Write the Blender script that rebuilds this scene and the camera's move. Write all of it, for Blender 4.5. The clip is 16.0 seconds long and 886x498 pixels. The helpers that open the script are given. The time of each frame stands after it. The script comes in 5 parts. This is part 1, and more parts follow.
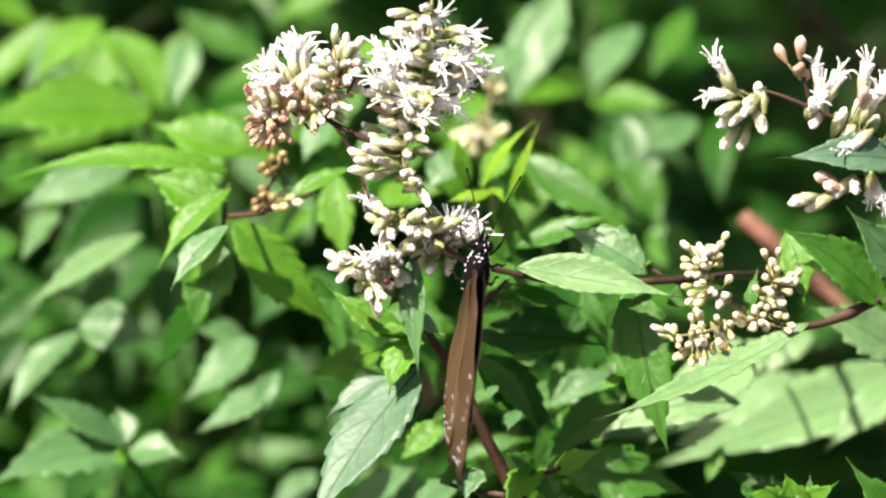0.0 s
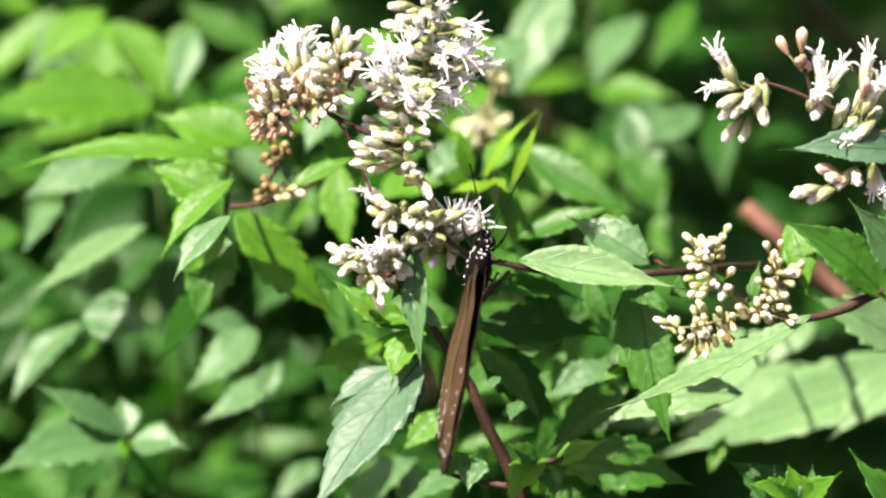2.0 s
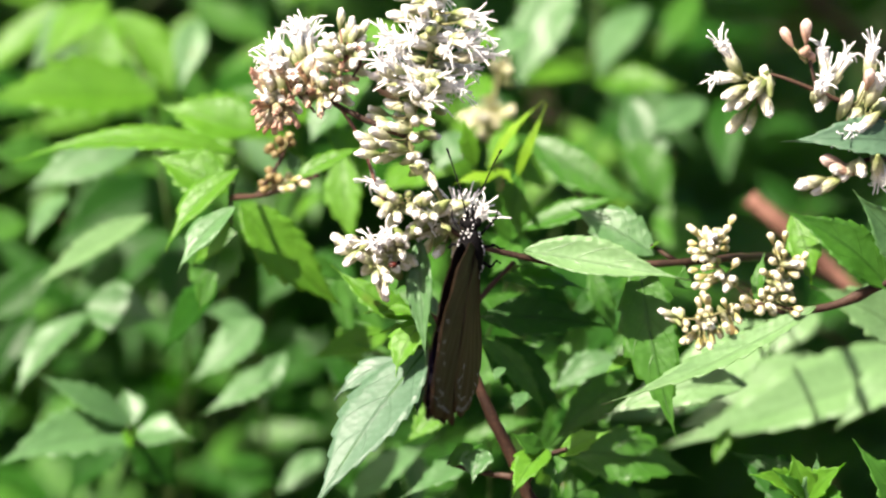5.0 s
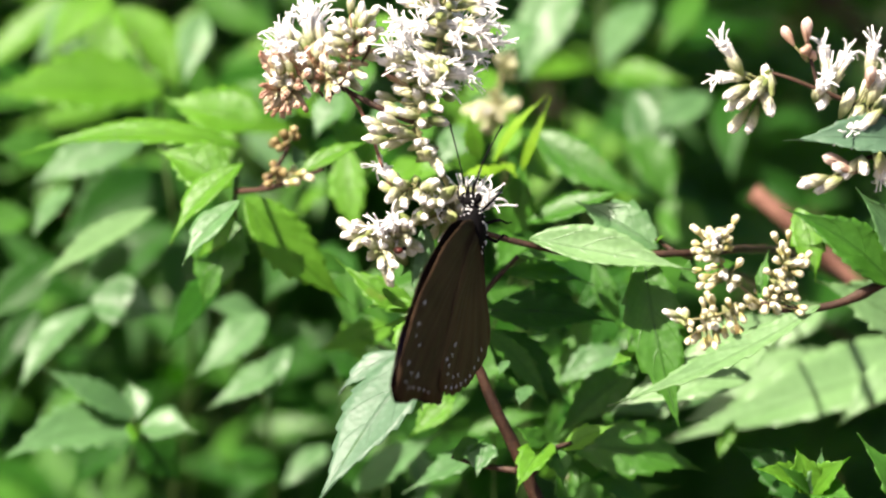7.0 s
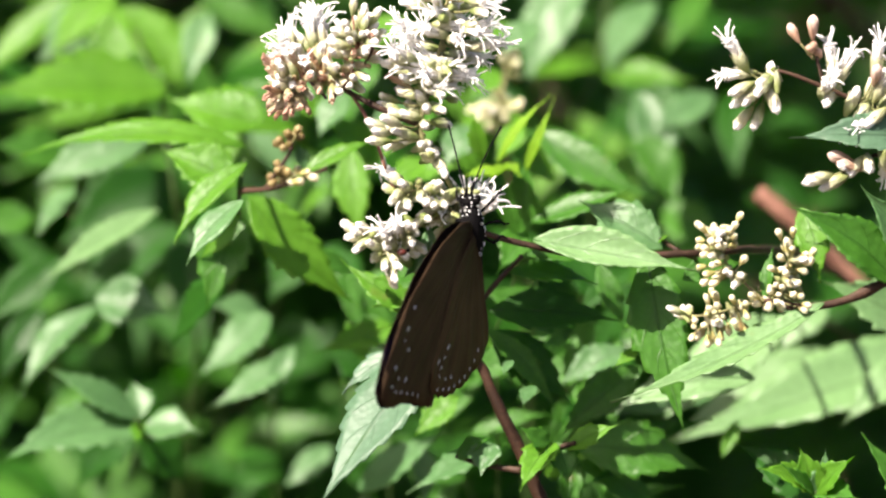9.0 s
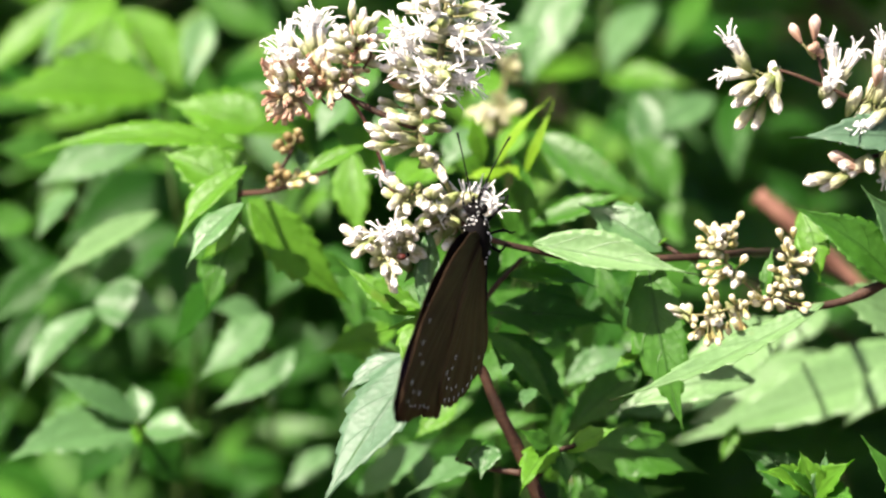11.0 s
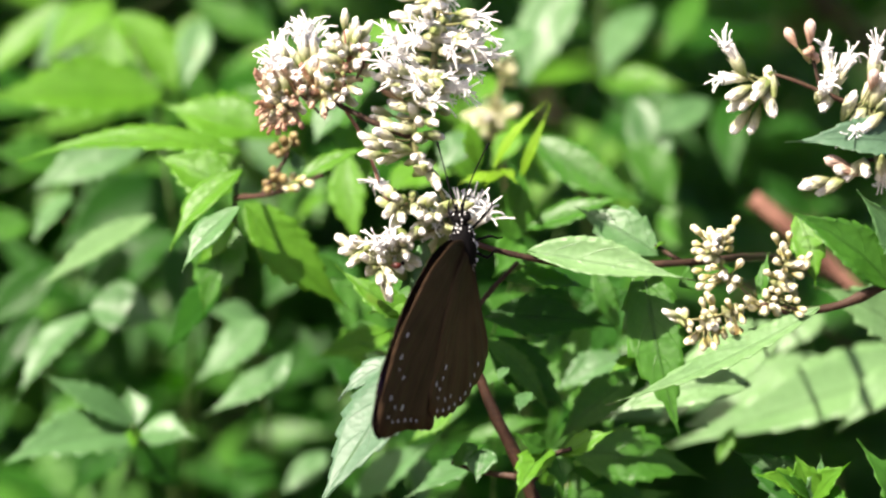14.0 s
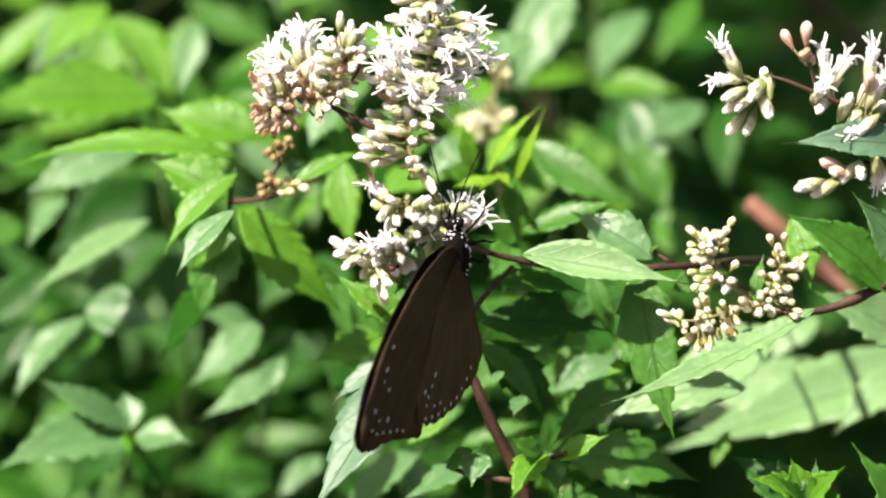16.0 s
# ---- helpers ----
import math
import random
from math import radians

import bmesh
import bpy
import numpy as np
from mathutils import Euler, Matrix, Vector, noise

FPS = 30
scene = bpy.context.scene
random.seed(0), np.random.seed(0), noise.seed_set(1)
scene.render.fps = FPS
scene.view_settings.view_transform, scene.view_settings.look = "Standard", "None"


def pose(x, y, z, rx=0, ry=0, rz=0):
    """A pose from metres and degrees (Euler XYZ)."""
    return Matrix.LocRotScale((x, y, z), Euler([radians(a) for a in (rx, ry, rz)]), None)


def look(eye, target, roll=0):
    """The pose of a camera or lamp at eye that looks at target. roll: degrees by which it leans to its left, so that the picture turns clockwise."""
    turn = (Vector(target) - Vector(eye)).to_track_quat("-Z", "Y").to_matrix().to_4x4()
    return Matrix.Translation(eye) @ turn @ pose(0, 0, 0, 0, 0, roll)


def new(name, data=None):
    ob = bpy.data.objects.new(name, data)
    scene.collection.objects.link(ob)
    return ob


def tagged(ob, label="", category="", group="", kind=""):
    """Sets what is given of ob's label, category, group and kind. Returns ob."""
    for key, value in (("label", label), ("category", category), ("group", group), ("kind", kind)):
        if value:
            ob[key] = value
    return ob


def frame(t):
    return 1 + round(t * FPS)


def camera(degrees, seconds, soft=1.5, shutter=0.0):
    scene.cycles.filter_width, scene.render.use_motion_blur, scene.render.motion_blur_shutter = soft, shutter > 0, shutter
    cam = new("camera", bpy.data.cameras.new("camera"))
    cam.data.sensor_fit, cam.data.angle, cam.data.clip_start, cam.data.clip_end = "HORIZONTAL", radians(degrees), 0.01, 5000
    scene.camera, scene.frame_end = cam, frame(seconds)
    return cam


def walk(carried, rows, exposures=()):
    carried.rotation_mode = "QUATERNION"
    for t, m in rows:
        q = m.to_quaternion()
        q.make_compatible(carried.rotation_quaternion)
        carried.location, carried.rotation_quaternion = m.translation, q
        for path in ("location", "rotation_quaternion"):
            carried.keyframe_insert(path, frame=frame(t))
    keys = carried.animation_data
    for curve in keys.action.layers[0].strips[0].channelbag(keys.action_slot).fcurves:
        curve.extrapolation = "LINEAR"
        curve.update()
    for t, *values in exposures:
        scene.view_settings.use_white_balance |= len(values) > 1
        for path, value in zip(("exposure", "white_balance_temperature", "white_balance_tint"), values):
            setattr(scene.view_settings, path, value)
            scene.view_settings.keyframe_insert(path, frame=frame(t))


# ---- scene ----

# The lens: a long one, a metre from the flowers, which stand 0.9 m over the ground.
TILT = radians(20)
RIGHT, UP = Vector((1, 0, 0)), Vector((0, math.sin(TILT), math.cos(TILT)))
AHEAD = Vector((0, math.cos(TILT), -math.sin(TILT)))
CENTRE = Vector((0, 0, 0.9))
EYE = CENTRE - AHEAD
UNIT = 2 * math.tan(radians(4.5)) / 1568  # about a tenth of a millimetre
cam = camera(9.0, 16.0, soft=2.3, shutter=0.5)
cam.data.dof.use_dof = True
cam.data.dof.focus_distance = 0.992
cam.data.dof.aperture_fstop = 14.5


def spot(u, v, d=0.0):
    """A place: u across, v down, in tenths of a millimetre over the plane of the flowers, d millimetres behind it."""
    k = UNIT * (1 + d / 1000)
    return CENTRE + RIGHT * ((u - 784) * k) + UP * ((441 - v) * k) + AHEAD * (d / 1000)


def deep(d):
    """The plants behind the flowers stand well back."""
    return d if d <= 18 else 18 + (d - 18) * 2.0 + max(0, d - 60) * 0.4


# The slow drift of the camera's aim, in the same units.
DRIFT = [(0, -9, 27.6), (0.5, -9, 24.5), (1, -7.7, 21.3), (1.5, -5, 14.2), (2, -4.6, 10.8), (2.5, -4.0, 7.7), (3, -1.5, 4.6),
         (3.5, 0, 0), (4, 0.8, -2.0), (6.5, 9.2, -13.8), (7, 11.3, -16.3), (7.5, 13.8, -15.6), (8, 15.3, -15.8), (8.5, 16.9, -16.6),
         (9, 18.3, -16.8), (11.5, 18, -11), (12, 16.2, -10.7), (12.5, 16.5, -10.7), (13, 15.8, -10.3), (13.5, 12.6, -7.8),
         (14, 10.7, -5.5), (14.5, 9, -2), (15, 6.2, 0), (15.5, 3.6, 1.2), (16, 1.5, 1.6)]
walk(cam, [(t, look(EYE, CENTRE - RIGHT * (x * UNIT) + UP * (y * UNIT))) for t, x, y in DRIFT], exposures=[(0, 1.70, 7100, 14.4), (16, 1.70, 7100, 14.4)])

# ---- light ----
SUN_WAY = Vector((-0.45, -0.28, 0.85)).normalized()
world = bpy.data.worlds.new("sky")
scene.world = world
world.use_nodes = True
sky = world.node_tree.nodes.new("ShaderNodeTexSky")
sky.sky_type, sky.sun_disc = "NISHITA", False
sky.air_density, sky.dust_density, sky.ozone_density = 0.8, 4.0, 0.6
sky.sun_elevation = math.asin(SUN_WAY.z)
sky.sun_rotation = math.atan2(SUN_WAY.x, SUN_WAY.y)
back = world.node_tree.nodes["Background"]
world.node_tree.links.new(sky.outputs[0], back.inputs[0])
back.inputs[1].default_value = 0.064
sun = bpy.data.lights.new("sun", "SUN")
sun.energy, sun.angle, sun.color = 5.0, radians(0.5), (1.0, 0.96, 0.89)
sun_ob = new("sun", sun)
sun_ob.matrix_world = look(SUN_WAY * 5, (0, 0, 0))


# ---- materials ----
def material(name, build):
    m = bpy.data.materials.new(name)
    m.use_nodes = True
    t = m.node_tree
    p = t.nodes["Principled BSDF"]

    def node(kind, ins=(), **props):
        n = t.nodes.new("ShaderNode" + kind)
        for k, v in props.items():
            if k == "operation":
                n.operation = v
            elif k == "data_type":
                n.data_type = v
            elif k == "blend_type":
                n.blend_type = v
            elif k == "attribute_name":
                n.attribute_name = v
        for k, v in dict(ins).items():
            if isinstance(v, bpy.types.NodeSocket):
                t.links.new(v, n.inputs[k])
            else:
                n.inputs[k].default_value = v
        return n

    build(t, p, node)
    return m


def maths(node, op, a, b=0.0, c=0.0):
    return node("Math", {0: a, 1: b, 2: c}, operation=op).outputs[0]


def mixed(node, f, a, b):
    n = node("Mix", {}, data_type="RGBA")
    for k, v in ((0, f), (6, a), (7, b)):
        if isinstance(v, bpy.types.NodeSocket):
            n.id_data.links.new(v, n.inputs[k])
        else:
            n.inputs[k].default_value = v if k == 0 else (*v, 1)
    return n.outputs[2]


def ramp(node, f, lo, hi):
    return node("MapRange", {0: f, 1: lo, 2: hi}).outputs[0]


def leaf_material(name, dark, light, gloss=0.44, through_light=0.46, sheen=0.42):
    def build(t, p, node):
        uv = node("UVMap").outputs[0]
        sep = node("SeparateXYZ", {0: uv})
        along, across = sep.outputs[0], maths(node, "ABSOLUTE", maths(node, "SUBTRACT", sep.outputs[1], 0.5))
        rib = ramp(node, across, 0.035, 0.012)
        slant = maths(node, "FRACT", maths(node, "MULTIPLY", maths(node, "SUBTRACT", along, maths(node, "MULTIPLY", across, maths(node, "ADD", 0.3, maths(node, "MULTIPLY", across, 0.55)))), 5.0))
        side = ramp(node, maths(node, "ABSOLUTE", maths(node, "SUBTRACT", slant, 0.5)), 0.045, 0.012)
        side = maths(node, "MULTIPLY", side, 0.5)
        veins = maths(node, "MAXIMUM", rib, side)
        place = node("TexCoord").outputs[3]
        big = node("TexNoise", {"Vector": place, "Scale": 55.0, "Detail": 3.0}).outputs[0]
        fine = node("TexNoise", {"Vector": place, "Scale": 900.0, "Detail": 4.0}).outputs[0]
        net = node("TexVoronoi", {"Vector": place, "Scale": 700.0})
        hue = node("ObjectInfo").outputs[5]
        f = maths(node, "ADD", maths(node, "MULTIPLY", ramp(node, big, 0.3, 0.7), 0.55), maths(node, "MULTIPLY", hue, 0.45))
        col = mixed(node, f, dark, light)
        col = mixed(node, maths(node, "MULTIPLY", ramp(node, fine, 0.45, 0.75), 0.35), col, tuple(c * 1.5 for c in light))
        old = node("TexNoise", {"Vector": place, "Scale": 160.0, "Detail": 2.0}).outputs[0]
        col = mixed(node, maths(node, "MULTIPLY", ramp(node, old, 0.72, 0.8), 0.6), col, (0.16, 0.12, 0.04))
        # veins coloured darker to stand for the shadow in their grooves
        col = mixed(node, maths(node, "MULTIPLY", veins, 0.55), col, tuple(c * 0.6 for c in dark))
        rim = ramp(node, across, 0.455, 0.495)
        col = mixed(node, maths(node, "MULTIPLY", rim, 0.22), col, tuple(c * 1.7 for c in light))
        t.links.new(col, p.inputs["Base Color"])
        p.inputs["Specular IOR Level"].default_value = sheen
        t.links.new(maths(node, "ADD", gloss - 0.2, maths(node, "ADD", maths(node, "MULTIPLY", fine, 0.2), maths(node, "MULTIPLY", big, 0.25))), p.inputs["Roughness"])
        relief = maths(node, "ADD", maths(node, "MULTIPLY", veins, -0.6), maths(node, "MULTIPLY", net.outputs[0], 0.3))
        quilt = ramp(node, maths(node, "ABSOLUTE", maths(node, "SUBTRACT", slant, 0.5)), 0.0, 0.4)
        mid = node("TexNoise", {"Vector": place, "Scale": 260.0, "Detail": 2.0}).outputs[0]
        relief = maths(node, "ADD", relief, maths(node, "ADD", maths(node, "MULTIPLY", quilt, 0.035), maths(node, "MULTIPLY", mid, 0.22)))
        relief = maths(node, "ADD", relief, maths(node, "MULTIPLY", big, 0.4))
        bump = node("Bump", {"Strength": 0.42, "Distance": 0.0007, "Height": relief}).outputs[0]
        t.links.new(bump, p.inputs["Normal"])
        glow = node("BsdfTranslucent", {"Color": mixed(node, 0.5, col, (light[0] * 3.3, light[1] * 3.0, light[2] * 1.1)), "Normal": bump}).outputs[0]
        out = node("MixShader", {0: through_light, 1: p.outputs[0], 2: glow}).outputs[0]
        t.links.new(out, t.nodes["Material Output"].inputs[0])
    return material(name, build)


LEAF = leaf_material("leaf_green", (0.023, 0.102, 0.011), (0.066, 0.208, 0.024), gloss=0.42, through_light=0.52)
LEAF_YOUNG = leaf_material("leaf_young", (0.053, 0.168, 0.012), (0.112, 0.278, 0.024), gloss=0.44, through_light=0.52)
# pale bluish tone: sky gloss on the leaves, partly put into the colour
LEAF_PALE = leaf_material("leaf_pale", (0.052, 0.138, 0.046), (0.108, 0.232, 0.092), gloss=0.40, sheen=0.52)
# lighter copy of the leaf colour: the brightness of full sun is painted in
LEAF_SUNLIT = leaf_material("leaf_sunlit", (0.090, 0.190, 0.068), (0.160, 0.280, 0.122), gloss=0.40, through_light=0.34, sheen=0.6)
# darker copy of the leaf green, with the bush's shade put into its colour
LEAF_SHADED = leaf_material("leaf_shaded", (0.010, 0.068, 0.006), (0.028, 0.132, 0.012), gloss=0.46, through_light=0.56, sheen=0.3)
LEAF_LIME = leaf_material("leaf_lime", (0.115, 0.225, 0.013), (0.19, 0.34, 0.026), gloss=0.42, through_light=0.5)
# the blue tint of reflected sky is mixed into this leaf colour
LEAF_SKYLIT = leaf_material("leaf_skylit", (0.054, 0.118, 0.064), (0.086, 0.168, 0.102), gloss=0.46, through_light=0.35, sheen=0.5)


def stem_material(name, a, b):
    def build(t, p, node):
        place = node("TexCoord").outputs[3]
        n1 = node("TexNoise", {"Vector": place, "Scale": 120.0, "Detail": 3.0}).outputs[0]
        n2 = node("TexNoise", {"Vector": place, "Scale": 1400.0, "Detail": 3.0}).outputs[0]
        col = mixed(node, ramp(node, n1, 0.35, 0.65), a, b)
        col = mixed(node, maths(node, "MULTIPLY", ramp(node, n2, 0.5, 0.75), 0.4), col, tuple(min(1, c * 2) for c in b))
        t.links.new(col, p.inputs["Base Color"])
        p.inputs["Roughness"].default_value = 0.55
        p.inputs["Specular IOR Level"].default_value = 0.16
        t.links.new(node("Bump", {"Strength": 0.5, "Distance": 0.0003, "Height": n2}).outputs[0], p.inputs["Normal"])
    return material(name, build)


STEM_BROWN = stem_material("stem_brown", (0.022, 0.013, 0.009), (0.056, 0.031, 0.021))
STEM_RED = stem_material("stem_red", (0.13, 0.062, 0.044), (0.25, 0.125, 0.09))
STEM_GREEN = stem_material("stem_green", (0.022, 0.05, 0.011), (0.045, 0.08, 0.02))
STALK_GREEN = stem_material("stalk_green", (0.09, 0.105, 0.038), (0.165, 0.15, 0.07))
# dark green that paints the shadow of the midrib's groove
RIB_SHADE = stem_material("rib_shade", (0.022, 0.065, 0.014), (0.04, 0.10, 0.024))
STEM_DARK = stem_material("stem_dark", (0.018, 0.009, 0.006), (0.044, 0.022, 0.013))
SOIL = stem_material("soil_litter", (0.03, 0.022, 0.014), (0.08, 0.055, 0.03))


def petal_material(name, low, high, top, clear=0.25, start=0.0016, end=0.0036, line=0.0):
    """Bracts at the foot, passing into the petals' colour towards the tip; line: how dark the bracts' edges are."""
    def build(t, p, node):
        place = node("TexCoord").outputs[3]
        s = node("SeparateXYZ", {0: place})
        z = s.outputs[2]
        n1 = node("TexNoise", {"Vector": place, "Scale": 900.0, "Detail": 3.0}).outputs[0]
        n2 = node("TexNoise", {"Vector": place, "Scale": 3200.0, "Detail": 2.0}).outputs[0]
        hue = node("ObjectInfo").outputs[5]
        turn = maths(node, "ARCTAN2", s.outputs[1], s.outputs[0])
        wind = maths(node, "ADD", maths(node, "MULTIPLY", turn, 0.796), maths(node, "MULTIPLY", z, 330.0))
        edge = maths(node, "ABSOLUTE", maths(node, "SUBTRACT", maths(node, "FRACT", maths(node, "ADD", wind, maths(node, "MULTIPLY", n1, 0.3))), 0.5))
        edge = maths(node, "MULTIPLY", ramp(node, edge, 0.16, 0.03), line)
        col = mixed(node, hue, low, high)
        f = maths(node, "ADD", z, maths(node, "MULTIPLY", maths(node, "SUBTRACT", n1, 0.5), 0.0016))
        f = maths(node, "ADD", f, maths(node, "MULTIPLY", maths(node, "SUBTRACT", hue, 0.5), 0.0012))
        col = mixed(node, ramp(node, f, start, end), col, top)
        col = mixed(node, edge, col, tuple(c * 0.45 for c in low))
        col = mixed(node, maths(node, "MULTIPLY", ramp(node, n2, 0.5, 0.8), 0.3), col, tuple(c * 0.7 for c in low))
        t.links.new(col, p.inputs["Base Color"])
        p.inputs["Roughness"].default_value = 0.5
        relief = maths(node, "SUBTRACT", maths(node, "MULTIPLY", n2, 0.4), edge)
        t.links.new(node("Bump", {"Strength": 0.5, "Distance": 0.00025, "Height": relief}).outputs[0], p.inputs["Normal"])
        glow = node("BsdfTranslucent", {"Color": col}).outputs[0]
        t.links.new(node("MixShader", {0: clear, 1: p.outputs[0], 2: glow}).outputs[0], t.nodes["Material Output"].inputs[0])
    return material(name, build)


BRACT = petal_material("bract_cream", (0.22, 0.29, 0.08), (0.36, 0.38, 0.16), (0.74, 0.71, 0.54), clear=0.38, start=0.0008, end=0.0036, line=0.25)
BRACT_GREEN = petal_material("bract_green", (0.26, 0.29, 0.11), (0.40, 0.40, 0.22), (0.68, 0.64, 0.48), start=0.001, end=0.004, line=0.3)
PETAL = petal_material("petal_white", (0.78, 0.74, 0.64), (0.84, 0.80, 0.75), (0.90, 0.88, 0.86), clear=0.36, start=0.0026, end=0.0042)
PETAL_SPENT = petal_material("petal_withered", (0.80, 0.70, 0.55), (0.76, 0.58, 0.46), (0.50, 0.27, 0.20), clear=0.4, start=0.0030, end=0.0056)
PETAL_DRY = petal_material("petal_dry", (0.40, 0.24, 0.14), (0.42, 0.25, 0.17), (0.42, 0.22, 0.15), clear=0.3, start=0.0026, end=0.005)
BRACT_ROUND = petal_material("bract_round", (0.42, 0.38, 0.13), (0.54, 0.46, 0.21), (0.82, 0.77, 0.58), clear=0.35, start=0.0008, end=0.002, line=0.4)
BRACT_SPENT = petal_material("bract_spent", (0.40, 0.40, 0.17), (0.60, 0.44, 0.28), (0.76, 0.62, 0.48), clear=0.4, start=0.0008, end=0.0036, line=0.35)
BRACT_DRY = petal_material("bract_dry", (0.34, 0.27, 0.13), (0.42, 0.26, 0.17), (0.52, 0.30, 0.20), start=0.0008, end=0.0034, line=0.5)
BRACT_LIME = petal_material("bract_lime", (0.50, 0.54, 0.20), (0.64, 0.64, 0.34), (0.80, 0.78, 0.56), clear=0.4, line=0.3)
BRACT_BROWN = petal_material("bract_brown", (0.17, 0.12, 0.04), (0.28, 0.20, 0.08), (0.50, 0.42, 0.20), line=0.5)
BRACT_PINK = petal_material("bract_pink", (0.36, 0.22, 0.15), (0.46, 0.28, 0.20), (0.68, 0.52, 0.46), line=0.5)
TUFT = petal_material("tuft_white", (0.84, 0.82, 0.82), (0.86, 0.84, 0.84), (0.91, 0.90, 0.90), clear=0.36)


def wing_material(name, brown, blue):
    def build(t, p, node):
        place = node("TexCoord").outputs[3]
        s = node("SeparateXYZ", {0: place})
        x, y = maths(node, "MULTIPLY", maths(node, "ABSOLUTE", s.outputs[0]), 1000), maths(node, "MULTIPLY", s.outputs[1], 1000)
        n1 = node("TexNoise", {"Vector": place, "Scale": 160.0, "Detail": 3.0}).outputs[0]
        n2 = node("TexNoise", {"Vector": place, "Scale": 4000.0, "Detail": 2.0}).outputs[0]
        turn = maths(node, "ARCTAN2", maths(node, "SUBTRACT", y, 1.0), maths(node, "ADD", x, 1.0))
        stripe = maths(node, "ABSOLUTE", maths(node, "SUBTRACT", maths(node, "FRACT", maths(node, "MULTIPLY", turn, 5.6)), 0.5))
        vein = ramp(node, stripe, 0.06, 0.01)
        col = mixed(node, ramp(node, n1, 0.3, 0.7), brown, tuple(c * 1.5 for c in brown))
        streak = node("TexNoise", {"Vector": node("CombineXYZ", {0: maths(node, "MULTIPLY", turn, 14.0), 1: maths(node, "MULTIPLY", x, 0.06)}).outputs[0], "Scale": 1.0, "Detail": 3.0}).outputs[0]
        col = mixed(node, maths(node, "MULTIPLY", ramp(node, streak, 0.4, 0.75), 0.55), col, tuple(c * 1.9 for c in brown))
        col = mixed(node, maths(node, "MULTIPLY", vein, 0.45), col, tuple(c * 0.5 for c in brown))
        p.inputs["Roughness"].default_value = 0.6
        p.inputs["Specular IOR Level"].default_value = 0.06
        out = maths(node, "SQRT", maths(node, "ADD", maths(node, "MULTIPLY", x, x), maths(node, "MULTIPLY", y, y)))
        base = ramp(node, maths(node, "ADD", out, maths(node, "MULTIPLY", n1, 6.0)), 17.0, 5.0)
        col = mixed(node, maths(node, "MULTIPLY", base, 0.75), col, tuple(c * 0.22 for c in brown))
        if blue:
            dx, dy = maths(node, "DIVIDE", maths(node, "SUBTRACT", x, 25.6), 12.0), maths(node, "DIVIDE", maths(node, "ADD", y, 16.6), 7.4)
            far = maths(node, "SQRT", maths(node, "ADD", maths(node, "MULTIPLY", dx, dx), maths(node, "MULTIPLY", dy, dy)))
            far = maths(node, "ADD", far, maths(node, "MULTIPLY", maths(node, "SUBTRACT", n1, 0.5), 0.5))
            patch = maths(node, "POWER", ramp(node, far, 1.15, 0.05), 1.3)
            patch = maths(node, "MULTIPLY", patch, maths(node, "SUBTRACT", 1.0, maths(node, "MULTIPLY", vein, 0.7)))
            col = mixed(node, patch, col, (0.028, 0.033, 0.24))
            t.links.new(maths(node, "MULTIPLY", patch, 0.6), p.inputs["Metallic"])
            t.links.new(maths(node, "SUBTRACT", 0.62, maths(node, "MULTIPLY", patch, 0.12)), p.inputs["Roughness"])
        t.links.new(col, p.inputs["Base Color"])
        relief = maths(node, "ADD", maths(node, "MULTIPLY", vein, 0.5), maths(node, "MULTIPLY", n2, 0.25))
        t.links.new(node("Bump", {"Strength": 0.5, "Distance": 0.0002, "Height": relief}).outputs[0], p.inputs["Normal"])
    return material(name, build)


WING_UPPER = wing_material("wing_upper", (0.010, 0.0055, 0.005), True)
WING_HIND_UPPER = wing_material("wing_hind_upper", (0.010, 0.006, 0.0045), False)
WING_UNDER = wing_material("wing_under", (0.033, 0.0198, 0.0112), False)
WING_HIND_UNDER = wing_material("wing_hind_under", (0.041, 0.0258, 0.0132), False)


def plain(name, colour, rough, speckle=0.3, scale=2000.0):
    def build(t, p, node):
        place = node("TexCoord").outputs[3]
        n1 = node("TexNoise", {"Vector": place, "Scale": scale, "Detail": 3.0}).outputs[0]
        col = mixed(node, maths(node, "MULTIPLY", n1, speckle), colour, tuple(c * 0.4 for c in colour))
        t.links.new(col, p.inputs["Base Color"])
        p.inputs["Roughness"].default_value = rough
        t.links.new(node("Bump", {"Strength": 0.4, "Distance": 0.0001, "Height": n1}).outputs[0], p.inputs["Normal"])
    return material(name, build)


WING_SPOT = plain("wing_spot", (0.56, 0.55, 0.66), 0.6)
CHITIN = plain("chitin_black", (0.0045, 0.004, 0.0045), 0.8)
CHITIN.node_tree.nodes["Principled BSDF"].inputs["Specular IOR Level"].default_value = 0.06
BODY_DOT = plain("body_dot", (0.80, 0.80, 0.80), 0.6)
INSECT_RED = plain("insect_red", (0.07, 0.012, 0.008), 0.35)


# ---- building helpers ----
HOME = {}


def thing(name, origin, label, category, group="", kind=""):
    ob = new(name)
    ob.location = origin
    HOME[ob] = Vector(origin)
    return tagged(ob, label, category, group, kind)


def mesh_of(name, bm, mats):
    me = bpy.data.meshes.new(name)
    bm.normal_update()
    bm.to_mesh(me)
    bm.free()
    for m in mats if isinstance(mats, (list, tuple)) else [mats]:
        me.materials.append(m)
    for f in me.polygons:
        f.use_smooth = True
    return me


